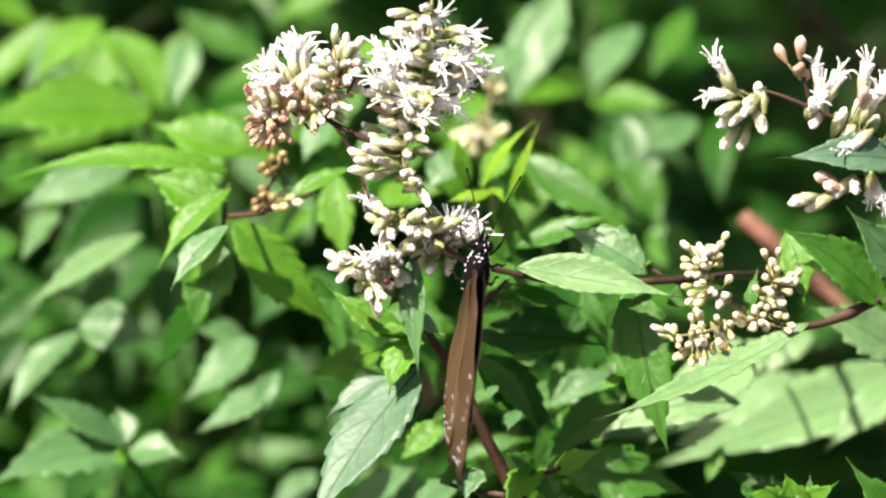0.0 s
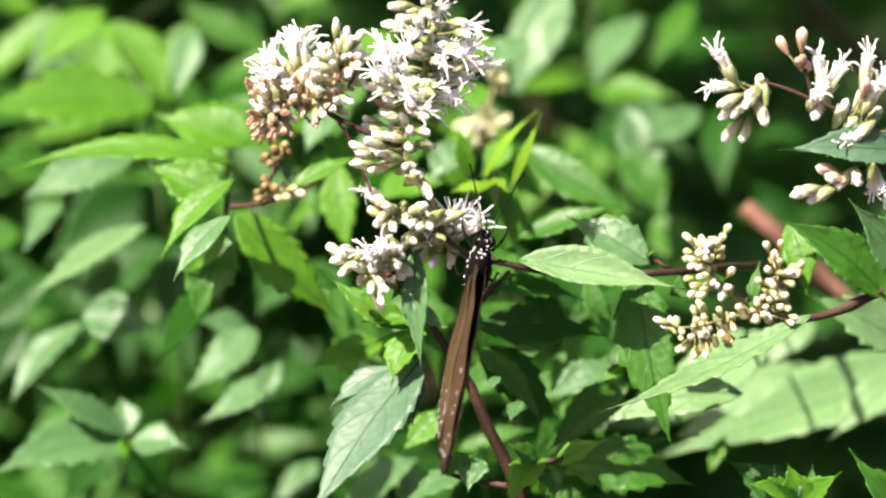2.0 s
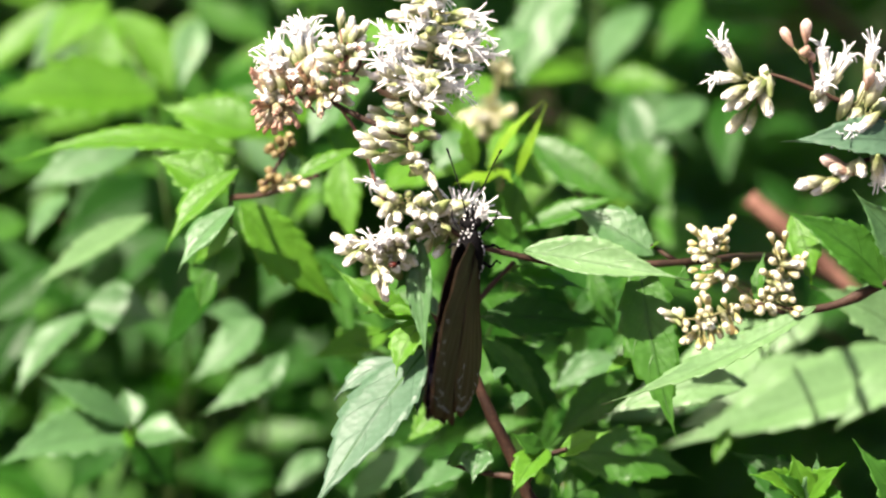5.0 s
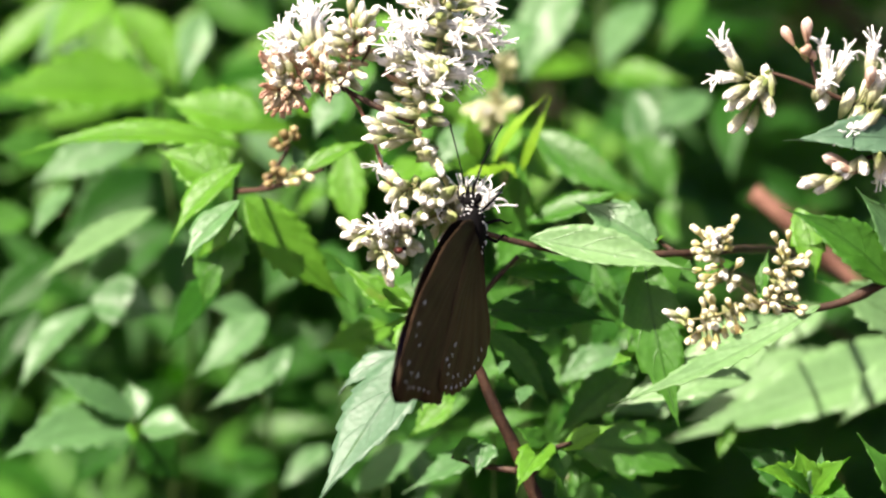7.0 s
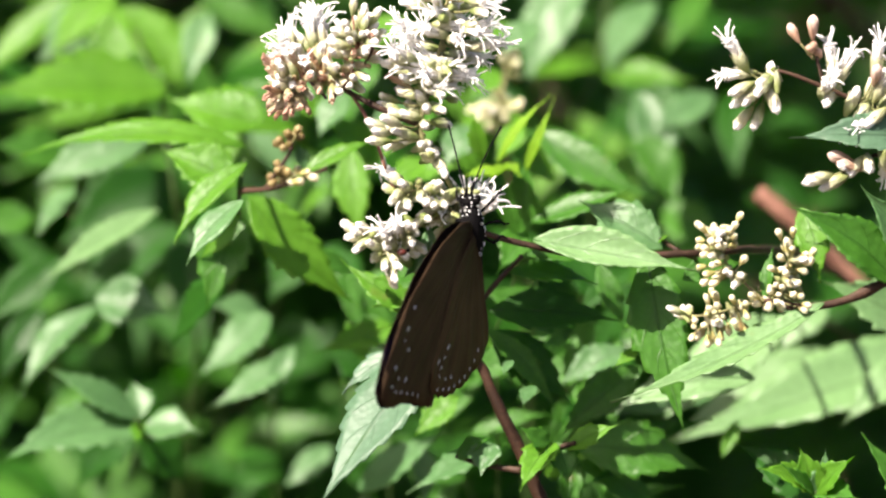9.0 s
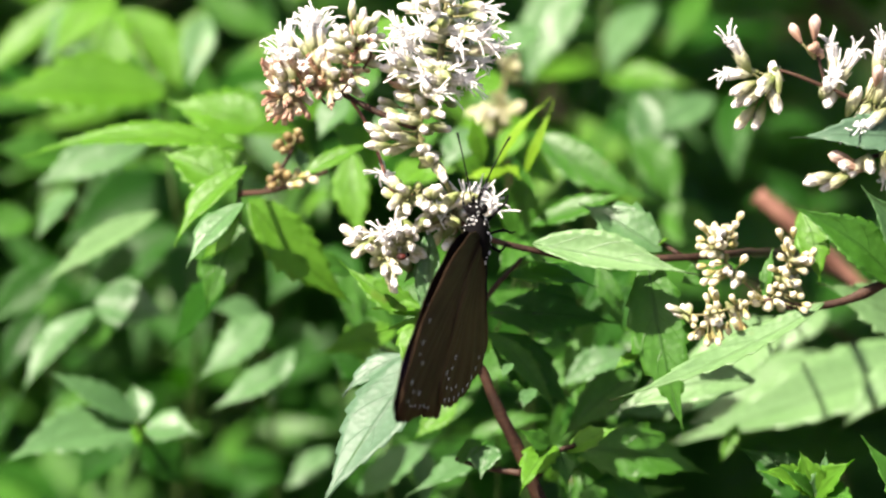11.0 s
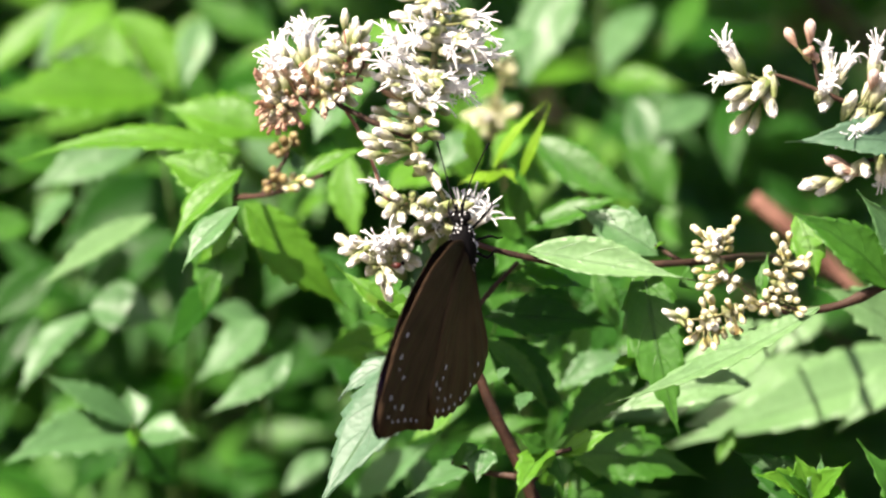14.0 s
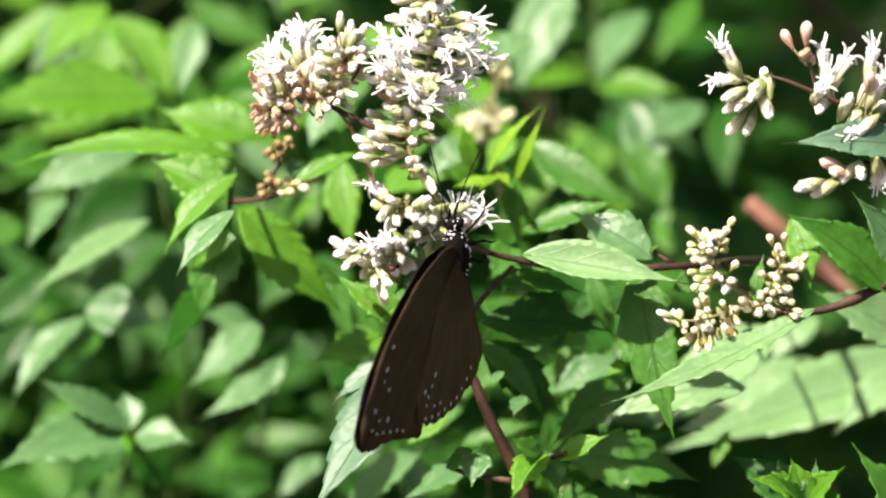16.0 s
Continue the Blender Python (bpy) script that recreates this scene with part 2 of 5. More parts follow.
def part(name, bm, mats, parent, label=""):
    """One mesh, given in the world's coordinates, under a thing or a part of one."""
    home = HOME[parent]
    bm.transform(Matrix.Translation(-home))
    ob = new(name, mesh_of(name, bm, mats))
    ob.parent = parent
    HOME[ob] = home
    return tagged(ob, label)


def piece(name, me, parent, m, label=""):
    """A part on a shared mesh at the pose m of the world."""
    ob = new(name, me)
    ob.parent = parent
    rest = Matrix.Translation(-HOME[parent]) if parent in HOME else Matrix()
    ob.matrix_basis = rest @ m
    return tagged(ob, label)


def bend(points, n):
    """A smooth line through the points."""
    p = [Vector(q) for q in points]
    p = [p[0] * 2 - p[1]] + p + [p[-1] * 2 - p[-2]]
    out = []
    for i in range(1, len(p) - 2):
        a, b, c, d = p[i - 1:i + 3]
        for j in range(n):
            s = j / n
            out.append(0.5 * ((2 * b) + (c - a) * s + (2 * a - 5 * b + 4 * c - d) * s * s + (3 * b - a - 3 * c + d) * s ** 3))
    out.append(p[-2])
    return out


def tube(bm, line, r0, r1, sides=8, knots=(), rough=0.0):
    """A tapering tube along a line; knots: where along it, 0 to 1, a joint swells."""
    n = len(line)
    rings = []
    side = None
    for i, c in enumerate(line):
        way = (line[min(i + 1, n - 1)] - line[max(i - 1, 0)]).normalized()
        if side is None:
            side = way.orthogonal().normalized()
        side = (side - way * side.dot(way)).normalized()
        other = way.cross(side)
        s = i / (n - 1)
        r = r0 + (r1 - r0) * s
        r *= 1 + sum(0.45 * math.exp(-((s - k) * 28) ** 2) for k in knots)
        ring = []
        for j in range(sides):
            a = 2 * math.pi * j / sides
            w = 1 + rough * noise.noise(c * 300 + Vector((j, 0, 0)))
            ring.append(bm.verts.new(c + (side * math.cos(a) + other * math.sin(a)) * r * w))
        rings.append(ring)
    for a, b in zip(rings, rings[1:]):
        for j in range(sides):
            bm.faces.new((a[j], a[(j + 1) % sides], b[(j + 1) % sides], b[j]))
    bm.faces.new(rings[0][::-1])
    bm.faces.new(rings[-1])


def stem(parent, points, w0, w1, mat=None, name="stem", knots=(), label="", steps=8):
    """A stem through (u, v, d) points; w0 and w1 its thickness in tenths of a millimetre."""
    bm = bmesh.new()
    points = [(u, v, deep(d)) for u, v, d in points]
    w0, w1 = w0 * (1 + points[0][2] / 1000), w1 * (1 + points[-1][2] / 1000)
    tube(bm, bend([spot(*q) for q in points], steps), w0 * UNIT / 2, w1 * UNIT / 2, 10, knots, 0.25)
    return part(name, bm, mat or STEM_BROWN, parent, label)


def view_way(x, y, z):
    """A direction: x to the right, y up, z towards the camera's side."""
    return (RIGHT * x + UP * y - AHEAD * z).normalized()


COLUMNS = (-1, -0.72, -0.42, -0.14, 0.14, 0.42, 0.72, 1)


def blade(bm, uv, base, tip, width, normal, sag=0.0, fold=0.2, teeth=9, wave=0.04, seed=0.0, cup=0.0, thick=0.00018, nib=0.29):
    """A toothed lance-shaped leaf from base to tip; sag bows it along its normal, fold lifts its halves."""
    rnd = random.Random(seed)
    axis = tip - base
    length = axis.length
    way = axis / length
    nrm = (normal - way * normal.dot(way)).normalized()
    out = nrm.cross(way)
    per = 4
    rows = max(12, teeth * per)
    shift = rnd.random() * 50
    belly = rnd.uniform(0.62, 0.78)
    layers = ([], [])
    for i in range(rows + 1):
        s = i / rows
        bow = 4 * s * (1 - s) * sag * length
        f = math.sin(math.pi * min(1, s) ** belly) ** (0.94 + 1.5 * s) if 0 < s < 1 else 0.0
        f = max(f, 0.035 * (1 - s))
        side_bow = cup * length * 4 * s * (1 - s)
        centre = base + axis * s + nrm * bow + out * side_bow
        tooth = (i % per) / per
        for k, c in enumerate(COLUMNS):
            e = f * width / 2
            bite = 1.0
            if abs(c) == 1 and 0.12 < s < 0.95:
                bite = 1 - nib * 0.44 + nib * tooth
            x = c * e * bite
            lift = abs(c) ** 1.3 * e * fold
            ripple = wave * width * noise.noise(Vector((s * 5 + shift, c * 1.5, seed))) * (0.3 + abs(c))
            lead = way * (length / rows) * (0.8 * tooth if abs(c) == 1 else 0)
            v = centre + out * x + nrm * (lift + ripple) + lead
            layers[0].append((bm.verts.new(v), s, (c + 1) / 2))
            layers[1].append((bm.verts.new(v - nrm * thick), s, (c + 1) / 2))
    w = len(COLUMNS)

    def quad(a, b, c, d):
        if len({a[0], b[0], c[0], d[0]}) == 4:
            f = bm.faces.new((a[0], b[0], c[0], d[0]))
            for loop, q in zip(f.loops, (a, b, c, d)):
                loop[uv].uv = (q[1], q[2])
    for L, flip in zip(layers, (False, True)):
        for i in range(rows):
            for k in range(w - 1):
                q = (L[i * w + k], L[i * w + k + 1], L[(i + 1) * w + k + 1], L[(i + 1) * w + k])
                quad(*(q[::-1] if flip else q))
    T, B = layers
    for i in range(rows):
        for k in (0, w - 1):
            q = (T[i * w + k], T[(i + 1) * w + k], B[(i + 1) * w + k], B[i * w + k])
            quad(*(q if k == 0 else q[::-1]))


LEAVES = [0]


def leaf(parent, base, tip, width, face=(0, 0.5, 0.8), mat=None, sag=0.05, fold=0.25, teeth=9, label="", cup=0.0, wave=0.05, rib=False, nib=0.29):
    LEAVES[0] += 1
    back_by = deep(base[2]) - base[2]
    base, tip = (base[0], base[1], base[2] + back_by), (tip[0], tip[1], tip[2] + back_by)
    if not label and cup == 0.0:
        cup = random.Random(LEAVES[0]).uniform(-0.08, 0.08)
    bm = bmesh.new()
    uv = bm.loops.layers.uv.new("UVMap")
    k = UNIT * (1 + base[2] / 1000)
    blade(bm, uv, spot(*base), spot(*tip), width * k, view_way(*face), sag, fold, teeth, wave, LEAVES[0] * 1.7, cup, nib=nib)
    ob = part("leaf", bm, mat or LEAF, parent, label)
    if rib:
        a, b = spot(*base), spot(*tip)
        way = (b - a).normalized()
        n = view_way(*face)
        n = (n - way * n.dot(way)).normalized()
        o = n.cross(way)
        line = []
        for i in range(15):
            s = i / 15
            line.append(a + (b - a) * s + n * (4 * s * (1 - s) * sag * (b - a).length - 0.00015) + o * (cup * (b - a).length * 4 * s * (1 - s)))
        bm = bmesh.new()
        tube(bm, line, width * k * 0.014 + 0.00015, 0.0001, 6)
        part("midrib", bm, RIB_SHADE, ob, "green midrib darkened like a shaded groove")
    return ob


# ---- flower heads, each along its own z axis ----
def head_mesh(name, length, radius, mat, blunt=0.5, lobes=5, seed=0, top_open=0.0):
    """A narrow head of overlapping bracts: rings round an axis, lobed, closed to a blunt tip or a little open."""
    rnd = random.Random(seed)
    bm = bmesh.new()
    sides, rows = 15, 10
    rings = []
    ph = rnd.random() * 6
    tilt = rnd.uniform(-0.08, 0.08)
    for i in range(rows + 1):
        s = i / rows
        r = radius * (0.26 + 0.74 * math.sin(math.pi * 0.5 * min(1, s / 0.62)) ** 1.5) if s < 0.62 else radius
        if s >= 0.62:
            q = (s - 0.62) / 0.38
            r = radius * ((1 - (1 - top_open) * q ** 2.2) ** 0.5 if q < 1 else max(0.12, top_open))
        step = 0.10 * math.sin(s * 9.4)
        ring = []
        for j in range(sides):
            a = 2 * math.pi * j / sides
            lobe = 1 + 0.17 * math.cos(lobes * a + ph + s * 1.4) * (0.4 + 0.6 * s) + step * 0.35
            wob = 1 + 0.10 * noise.noise(Vector((math.cos(a) * 1.5, math.sin(a) * 1.5, s * 3 + seed * 7)))
            ring.append(bm.verts.new((r * lobe * wob * math.cos(a) + tilt * length * s * s, r * lobe * wob * math.sin(a),
                                      length * s + 0.06 * length * math.cos(lobes * a + ph) * max(0, s - 0.7))))
        rings.append(ring)
    for a, b in zip(rings, rings[1:]):
        for j in range(sides):
            bm.faces.new((a[j], a[(j + 1) % sides], b[(j + 1) % sides], b[j]))
    bm.faces.new(rings[0][::-1])
    bm.faces.new(rings[-1])
    return mesh_of(name, bm, mat)


def floret(bm, base, tip, r, flare, sides=6):
    """One small tubular flower, closed and rounded at the tip or, with flare, a little open."""
    line = bend([base, base.lerp(tip, 0.55) + (tip - base).orthogonal() * 0.03, tip], 4)
    n = len(line)
    way = (tip - base).normalized()
    side = way.orthogonal().normalized()
    other = way.cross(side)
    rings = []
    for i, c in enumerate(line):
        q = i / (n - 1)
        w = 0.62 + 0.38 * math.sin(math.pi * 0.5 * min(1, q / 0.6))
        if flare:
            w *= 1 + flare * max(0, q - 0.6)
        elif q > 0.72:
            w *= math.sqrt(max(0.05, 1 - ((q - 0.72) / 0.29) ** 2))
        rings.append([bm.verts.new(c + (side * math.cos(k * 6.2832 / sides) + other * math.sin(k * 6.2832 / sides)) * r * w) for k in range(sides)])
    new_faces = []
    for a, b in zip(rings, rings[1:]):
        for j in range(sides):
            new_faces.append(bm.faces.new((a[j], a[(j + 1) % sides], b[(j + 1) % sides], b[j])))
    new_faces.append(bm.faces.new(rings[-1]))
    for f in new_faces:
        f.material_index = 1


def capitulum_mesh(name, length, radius, mats, seed=0, state="bud"):
    """A narrow head: overlapping pointed bracts round a core, five small flowers rising out of them."""
    rnd = random.Random(seed)
    bm = bmesh.new()

    def girth(z):
        q = z / length
        return radius * (0.24 + 0.64 * math.sin(math.pi * 0.5 * min(1, q / 0.52)))

    sides = 10
    rings = [[bm.verts.new((girth(length * q) * 0.9 * math.cos(k * 6.2832 / sides), girth(length * q) * 0.9 * math.sin(k * 6.2832 / sides), length * q)) for k in range(sides)]
             for q in (0, 0.12, 0.25, 0.4, 0.55, 0.66)]
    for a, b in zip(rings, rings[1:]):
        for j in range(sides):
            bm.faces.new((a[j], a[(j + 1) % sides], b[(j + 1) % sides], b[j]))
    bm.faces.new(rings[0][::-1])
    bm.faces.new(rings[-1])
    for count, low, high, off in ((4, 0.02, 0.34, 0.5), (5, 0.12, 0.56, 0.0), (5, 0.26, 0.80, 0.6)):
        for k in range(count):
            a = 6.2832 * (k + off) / count + rnd.uniform(-0.15, 0.15)
            top = high * rnd.uniform(0.9, 1.08)
            wide = 0.62 * rnd.uniform(0.9, 1.1)
            grid = []
            for i in range(5):
                q = i / 4
                z = length * (low + (top - low) * q)
                w = wide * (0.75 + 0.5 * q) * (1 - q ** 2.6) + 0.05
                out = 1.02 + 0.10 * q + (0.10 * q * q if state != "bud" else 0)
                grid.append([bm.verts.new((girth(z) * (out + (0.07 if c == 0 else -0.04)) * math.cos(a + c * w), girth(z) * (out + (0.07 if c == 0 else -0.04)) * math.sin(a + c * w), z - abs(c) * 0.02 * length)) for c in (-1, 0, 1)])
            for p, q in zip(grid, grid[1:]):
                for c in range(2):
                    bm.faces.new((p[c], p[c + 1], q[c + 1], q[c]))
    reach, spread, thick, flare = {"bud": (1.0, 0.34, 0.44, 0), "open": (1.14, 0.72, 0.34, 1.3), "spent": (1.10, 0.50, 0.26, 0.15)}[state]
    for k in range(5):
        a = 6.2832 * k / 5 + rnd.uniform(-0.25, 0.25)
        top = length * reach * rnd.uniform(0.90, 1.03)
        r = spread * radius * rnd.uniform(0.75, 1.15)
        floret(bm, Vector((math.cos(a) * radius * 0.40, math.sin(a) * radius * 0.40, length * 0.5)), Vector((math.cos(a) * r, math.sin(a) * r, top)), radius * thick, flare)
    if state == "bud":
        floret(bm, Vector((0, 0, length * 0.5)), Vector((0, 0, length * 1.03)), radius * 0.4, 0)
    return mesh_of(name, bm, mats)


def tuft_mesh(name, length, reach, count, seed, thin=0.00014, open_by=1.0):
    """Small lobes at the mouths of a head's flowers, and long wavy threads, two from each."""
    rnd = random.Random(seed)
    bm = bmesh.new()
    for i in range(5):
        a = 2 * math.pi * i / 5 + rnd.random()
        x, y = math.cos(a), math.sin(a)
        mouth = Vector((x * 0.0006, y * 0.0006, length * 1.10))
        for j in range(4):
            b = a + (j - 1.5) * 1.4
            tip = mouth + Vector((math.cos(b), math.sin(b), 0.7)) * 0.0006
            tube(bm, [mouth, (mouth + tip) / 2 + Vector((0, 0, 0.0002)), tip], 0.00022, 0.00009, 4)
    for i in range(count):
        a = 2 * math.pi * i / count + rnd.uniform(-0.4, 0.4)
        spread = rnd.uniform(0.2, 1.0) * open_by
        l = reach * rnd.uniform(0.6, 1.2)
        x, y = math.cos(a) * spread, math.sin(a) * spread
        p0 = Vector((x * 0.0006, y * 0.0006, length * 1.0))
        curl = Vector((rnd.uniform(-0.3, 0.3), rnd.uniform(-0.3, 0.3), 0))
        p1 = p0 + (Vector((x * 0.35, y * 0.35, 0.6)) - curl * 0.4) * l * 0.5
        p2 = p0 + (Vector((x * 0.7, y * 0.7, 0.75)) + curl * 0.5) * l * 0.8
        p3 = p0 + (Vector((x * 1.0, y * 1.0, rnd.uniform(0.45, 0.95))) + curl) * l
        tube(bm, bend([p0, p1, p2, p3], 3), thin, thin * 0.9, 5)
    return mesh_of(name, bm, TUFT)


CREAM, GREENISH, WITHERED, DRIED = [BRACT, PETAL], [BRACT_GREEN, PETAL], [BRACT_SPENT, PETAL_SPENT], [BRACT_DRY, PETAL_DRY]
KINDS = {
    "c": [capitulum_mesh("bud", 0.0045, 0.00088, CREAM, 5 + i) for i in range(4)],
    "b": [capitulum_mesh("bud", 0.0047, 0.00090, CREAM, i) for i in range(5)],
    "o": [capitulum_mesh("flower_head", 0.0048, 0.00098, CREAM, 10 + i, "open") for i in range(5)],
    "g": [capitulum_mesh("bud", 0.0046, 0.00088, GREENISH, 20 + i) for i in range(3)],
    "s": [capitulum_mesh("spent_head", 0.0050, 0.00080, WITHERED, 30 + i, "spent") for i in range(5)],
    "d": [capitulum_mesh("spent_head", 0.0049, 0.00062, DRIED, 65 + i, "spent") for i in range(3)],
    "m": [head_mesh("bud", 0.0019, 0.00068, BRACT_PINK, seed=75 + i) for i in range(3)],
    "r": [head_mesh("bud", 0.0027, 0.00070, BRACT_ROUND, seed=40 + i) for i in range(3)],
    "n": [head_mesh("bud", 0.0024, 0.00080, BRACT_BROWN, seed=50 + i) for i in range(3)],
    "y": [capitulum_mesh("bud", 0.0042, 0.00085, [BRACT_LIME, BRACT_LIME], 25 + i) for i in range(3)],
    "q": [capitulum_mesh("flower_head", 0.0046, 0.00094, CREAM, 15 + i, "open") for i in range(4)],
    "p": [head_mesh("bud", 0.0040, 0.00085, BRACT_PINK, seed=60 + i) for i in range(3)],
}
LENGTH = {"m": 0.0019, "c": 0.0044, "d": 0.0047, "b": 0.0047, "o": 0.0080, "g": 0.0048, "s": 0.0046, "r": 0.0027, "n": 0.0024, "p": 0.0040, "q": 0.0072, "y": 0.0043}
TUFTS = [tuft_mesh("tuft", 0.0048, 0.0044, 14, 70 + i, 0.00015, 0.75) for i in range(5)]
SLIM_TUFTS = [tuft_mesh("tuft", 0.0046, 0.0034, 8, 90 + i, 0.00013, 0.6) for i in range(4)]
SPENT_TUFTS = [tuft_mesh("tuft", 0.0046, 0.0018, 5, 80 + i) for i in range(3)]
NAMES = {"m": "bud", "c": "bud", "d": "spent_head", "b": "bud", "o": "flower_head", "g": "bud", "s": "spent_head", "r": "bud", "n": "bud", "p": "bud", "q": "flower_head", "y": "bud"}
rng = random.Random(5)


def head(parent, kind, base, way, scale=1.0):
    """One flower head with its threads."""
    m = Matrix.Translation(base) @ way.to_track_quat("Z", "Y").to_matrix().to_4x4() @ Matrix.Rotation(rng.random() * 6.28, 4, "Z") @ Matrix.Scale(scale, 4)
    ob = piece(NAMES[kind], rng.choice(KINDS[kind]), parent, m)
    HOME[ob] = None
    if kind in "oq":
        t = new("tuft", rng.choice(TUFTS if kind == "o" else SLIM_TUFTS))
        t.parent = ob
        tagged(t, "thread-like white styles")
    if kind == "s" and rng.random() < 0.03:
        t = new("tuft", rng.choice(SPENT_TUFTS))
        t.parent = ob
    return ob


def nearest(axis, u, v):
    """The place on a line of (u, v) points from which a stalk would rise to (u, v), and how far along it lies."""
    best = None
    for (ua, va), (ub, vb) in zip(axis, axis[1:]):
        for i in range(11):
            s = i / 10
            x, y = ua + (ub - ua) * s, va + (vb - va) * s
            q = abs(math.hypot(u - x, v - y) - 0) + (0 if v < y + 30 else 12)
            if best is None or q < best[0]:
                best = (q, x, y)
    return best[1], best[2]


def cluster(parent, hub, depth, heads, mat=None, spread=6.0, size=1.0, stalk=4.6, more=0.0):
    """Heads on stalks that leave a stem, given by its (u, v) points; heads: text rows of kind u v of each head's tip."""
    mat = mat or STALK_GREEN
    depth = deep(depth)
    size *= 1 + depth / 1000
    axis = [hub] if isinstance(hub[0], (int, float)) else list(hub)
    if len(axis) == 1:
        axis = axis * 2
    bm = bmesh.new()
    rows = [(q.split()[0], float(q.split()[1]), float(q.split()[2])) for q in heads.split(",")]
    for i in range(int(len(rows) * more)):
        k, u, v = rng.choice(rows)
        hu, hv = nearest(axis, u, v)
        f = rng.uniform(0.1, 0.5)
        k = {"o": "b", "q": "b"}.get(k, k) if rng.random() < 0.8 else "g"
        j = 24 if k == "r" else 14
        f = f - 0.12 if k == "r" else f
        rows.append((k, u + (hu - u) * f + rng.uniform(-j, j), v + (hv - v) * f + rng.uniform(-j, j)))
    for k, u, v in rows:
        if k == "s":
            k = rng.choice("ssdscdbsds")
        hu, hv = nearest(axis, u, v)
        h = spot(hu, hv, depth)
        near = math.hypot(u - hu, v - hv)
        d = depth + rng.uniform(-spread, spread) * max(0.35, 1 - near / 260)
        tip = spot(u, v, d)
        way = (tip - h).normalized() + Vector((0, 0, 0.12))
        way = (way + Vector((rng.uniform(-0.2, 0.2), rng.uniform(-0.2, 0.2), rng.uniform(-0.2, 0.2)))).normalized()
        sc = size * rng.uniform(0.88, 1.12)
        base = tip - way * LENGTH[k] * sc
        head(parent, k, base, way, sc)
        if (base - h).length > 0.0008:
            mid = (base + h) / 2 - way * 0.0006 + Vector((0, 0, -0.0005))
            tube(bm, bend([h, mid, base + way * 0.0003], 3), stalk * UNIT * 0.55, stalk * UNIT * 0.42, 5)
    if bm.verts:
        part("flower_stalk", bm, mat, parent, "thin green flower stalks")
    else:
        bm.free()


# ---- ground ----
def ground():
    bm = bmesh.new()
    n, half = 60, 60.0
    grid = []
    for i in range(n + 1):
        row = []
        for j in range(n + 1):
            x, y = ((2 * i / n - 1) ** 3) * half, ((2 * j / n - 1) ** 3) * half
            z = 0.05 * noise.noise(Vector((x * 1.3, y * 1.3, 0))) if max(abs(x), abs(y)) < 8 else 0
            row.append(bm.verts.new((x, y, z - 0.03)))
        grid.append(row)
    for i in range(n):
        for j in range(n):
            bm.faces.new((grid[i][j], grid[i + 1][j], grid[i + 1][j + 1], grid[i][j + 1]))
    ob = new("ground", mesh_of("ground", bm, SOIL))
    tagged(ob, "dark shaded soil with leaf litter", "ground", kind="structure")


ground()

# ---- the swaying flower spray on which the butterfly feeds ----
spray = thing("flower_spray", spot(1540, 600, 12), "white bushy flower spray on a brown stem, partly withered", "flower")
stem(spray, [(1760, 760, 100), (1640, 640, 98), (1520, 540, 92), (1400, 470, 55), (1310, 458, 24), (1230, 464, 14), (1060, 468, 9), (930, 452, 6), (840, 428, 4), (790, 395, 2)], 17, 9, knots=(0.72,), label="woody brown stem")
stem(spray, [(1760, 760, 100), (1800, 2600, 105), (1820, 5200, 110), (1830, 8300, 115)], 20, 34)
stem(spray, [(790, 395, 2), (782, 350, 1), (764, 318, 0), (742, 285, 0), (726, 248, 0), (732, 205, 0), (748, 160, 0), (764, 90, 0), (775, 10, 0), (785, -70, 2)], 11, 6, STALK_GREEN)
stem(spray, [(728, 236, 1), (690, 222, 1), (650, 205, 1), (600, 178, 2), (575, 160, 2)], 13, 9, STEM_BROWN, "branch")
stem(spray, [(770, 350, 4), (690, 352, 4), (668, 322, 3), (650, 270, 3), (632, 225, 2), (603, 180, 2)], 6, 6, STEM_RED, "branch")
stem(spray, [(572, 188, -3), (590, 168, -4), (602, 152, -4), (606, 134, -3)], 6, 4, STEM_DARK, "branch")
stem(spray, [(628, 128, 0), (640, 108, -3), (641, 90, -4), (634, 76, -4)], 5, 7, STEM_BROWN, "branch", label="dried curled stalk")
stem(spray, [(560, 190, -3), (545, 172, -4), (528, 158, -4)], 5, 3, STEM_BROWN, "branch")
stem(spray, [(790, 395, 2), (745, 402, 1), (695, 430, 0), (640, 425, 0)], 12, 7, STALK_GREEN, "branch")
cluster(spray, ((500, 165), (545, 140), (575, 150)), 2, "o 466 84,o 474 64,o 488 54,o 468 104,b 492 62,b 508 76,o 514 34,o 528 24,o 546 22,o 558 36,s 478 96,s 520 88,s 540 84,s 556 92,s 500 92,s 452 118,s 458 138,s 466 158,s 452 170,s 478 205,s 488 222,s 462 212,s 470 190,s 500 215,s 512 205,s 455 186,s 478 118,b 560 72,b 572 76,s 462 170,s 580 130,b 566 132,s 590 150,b 548 98,s 470 110,s 456 150,s 497 108,s 512 128,"
        "s 566 104,s 530 150,s 505 196,s 552 138,s 480 130,s 520 118,s 494 172,s 474 172,s 460 198,s 470 222,s 526 208,s 540 112,s 486 146,b 505 152,s 518 172,s 490 190,s 536 190,s 455 128,s 548 176", STEM_RED, spread=9, more=0.6)
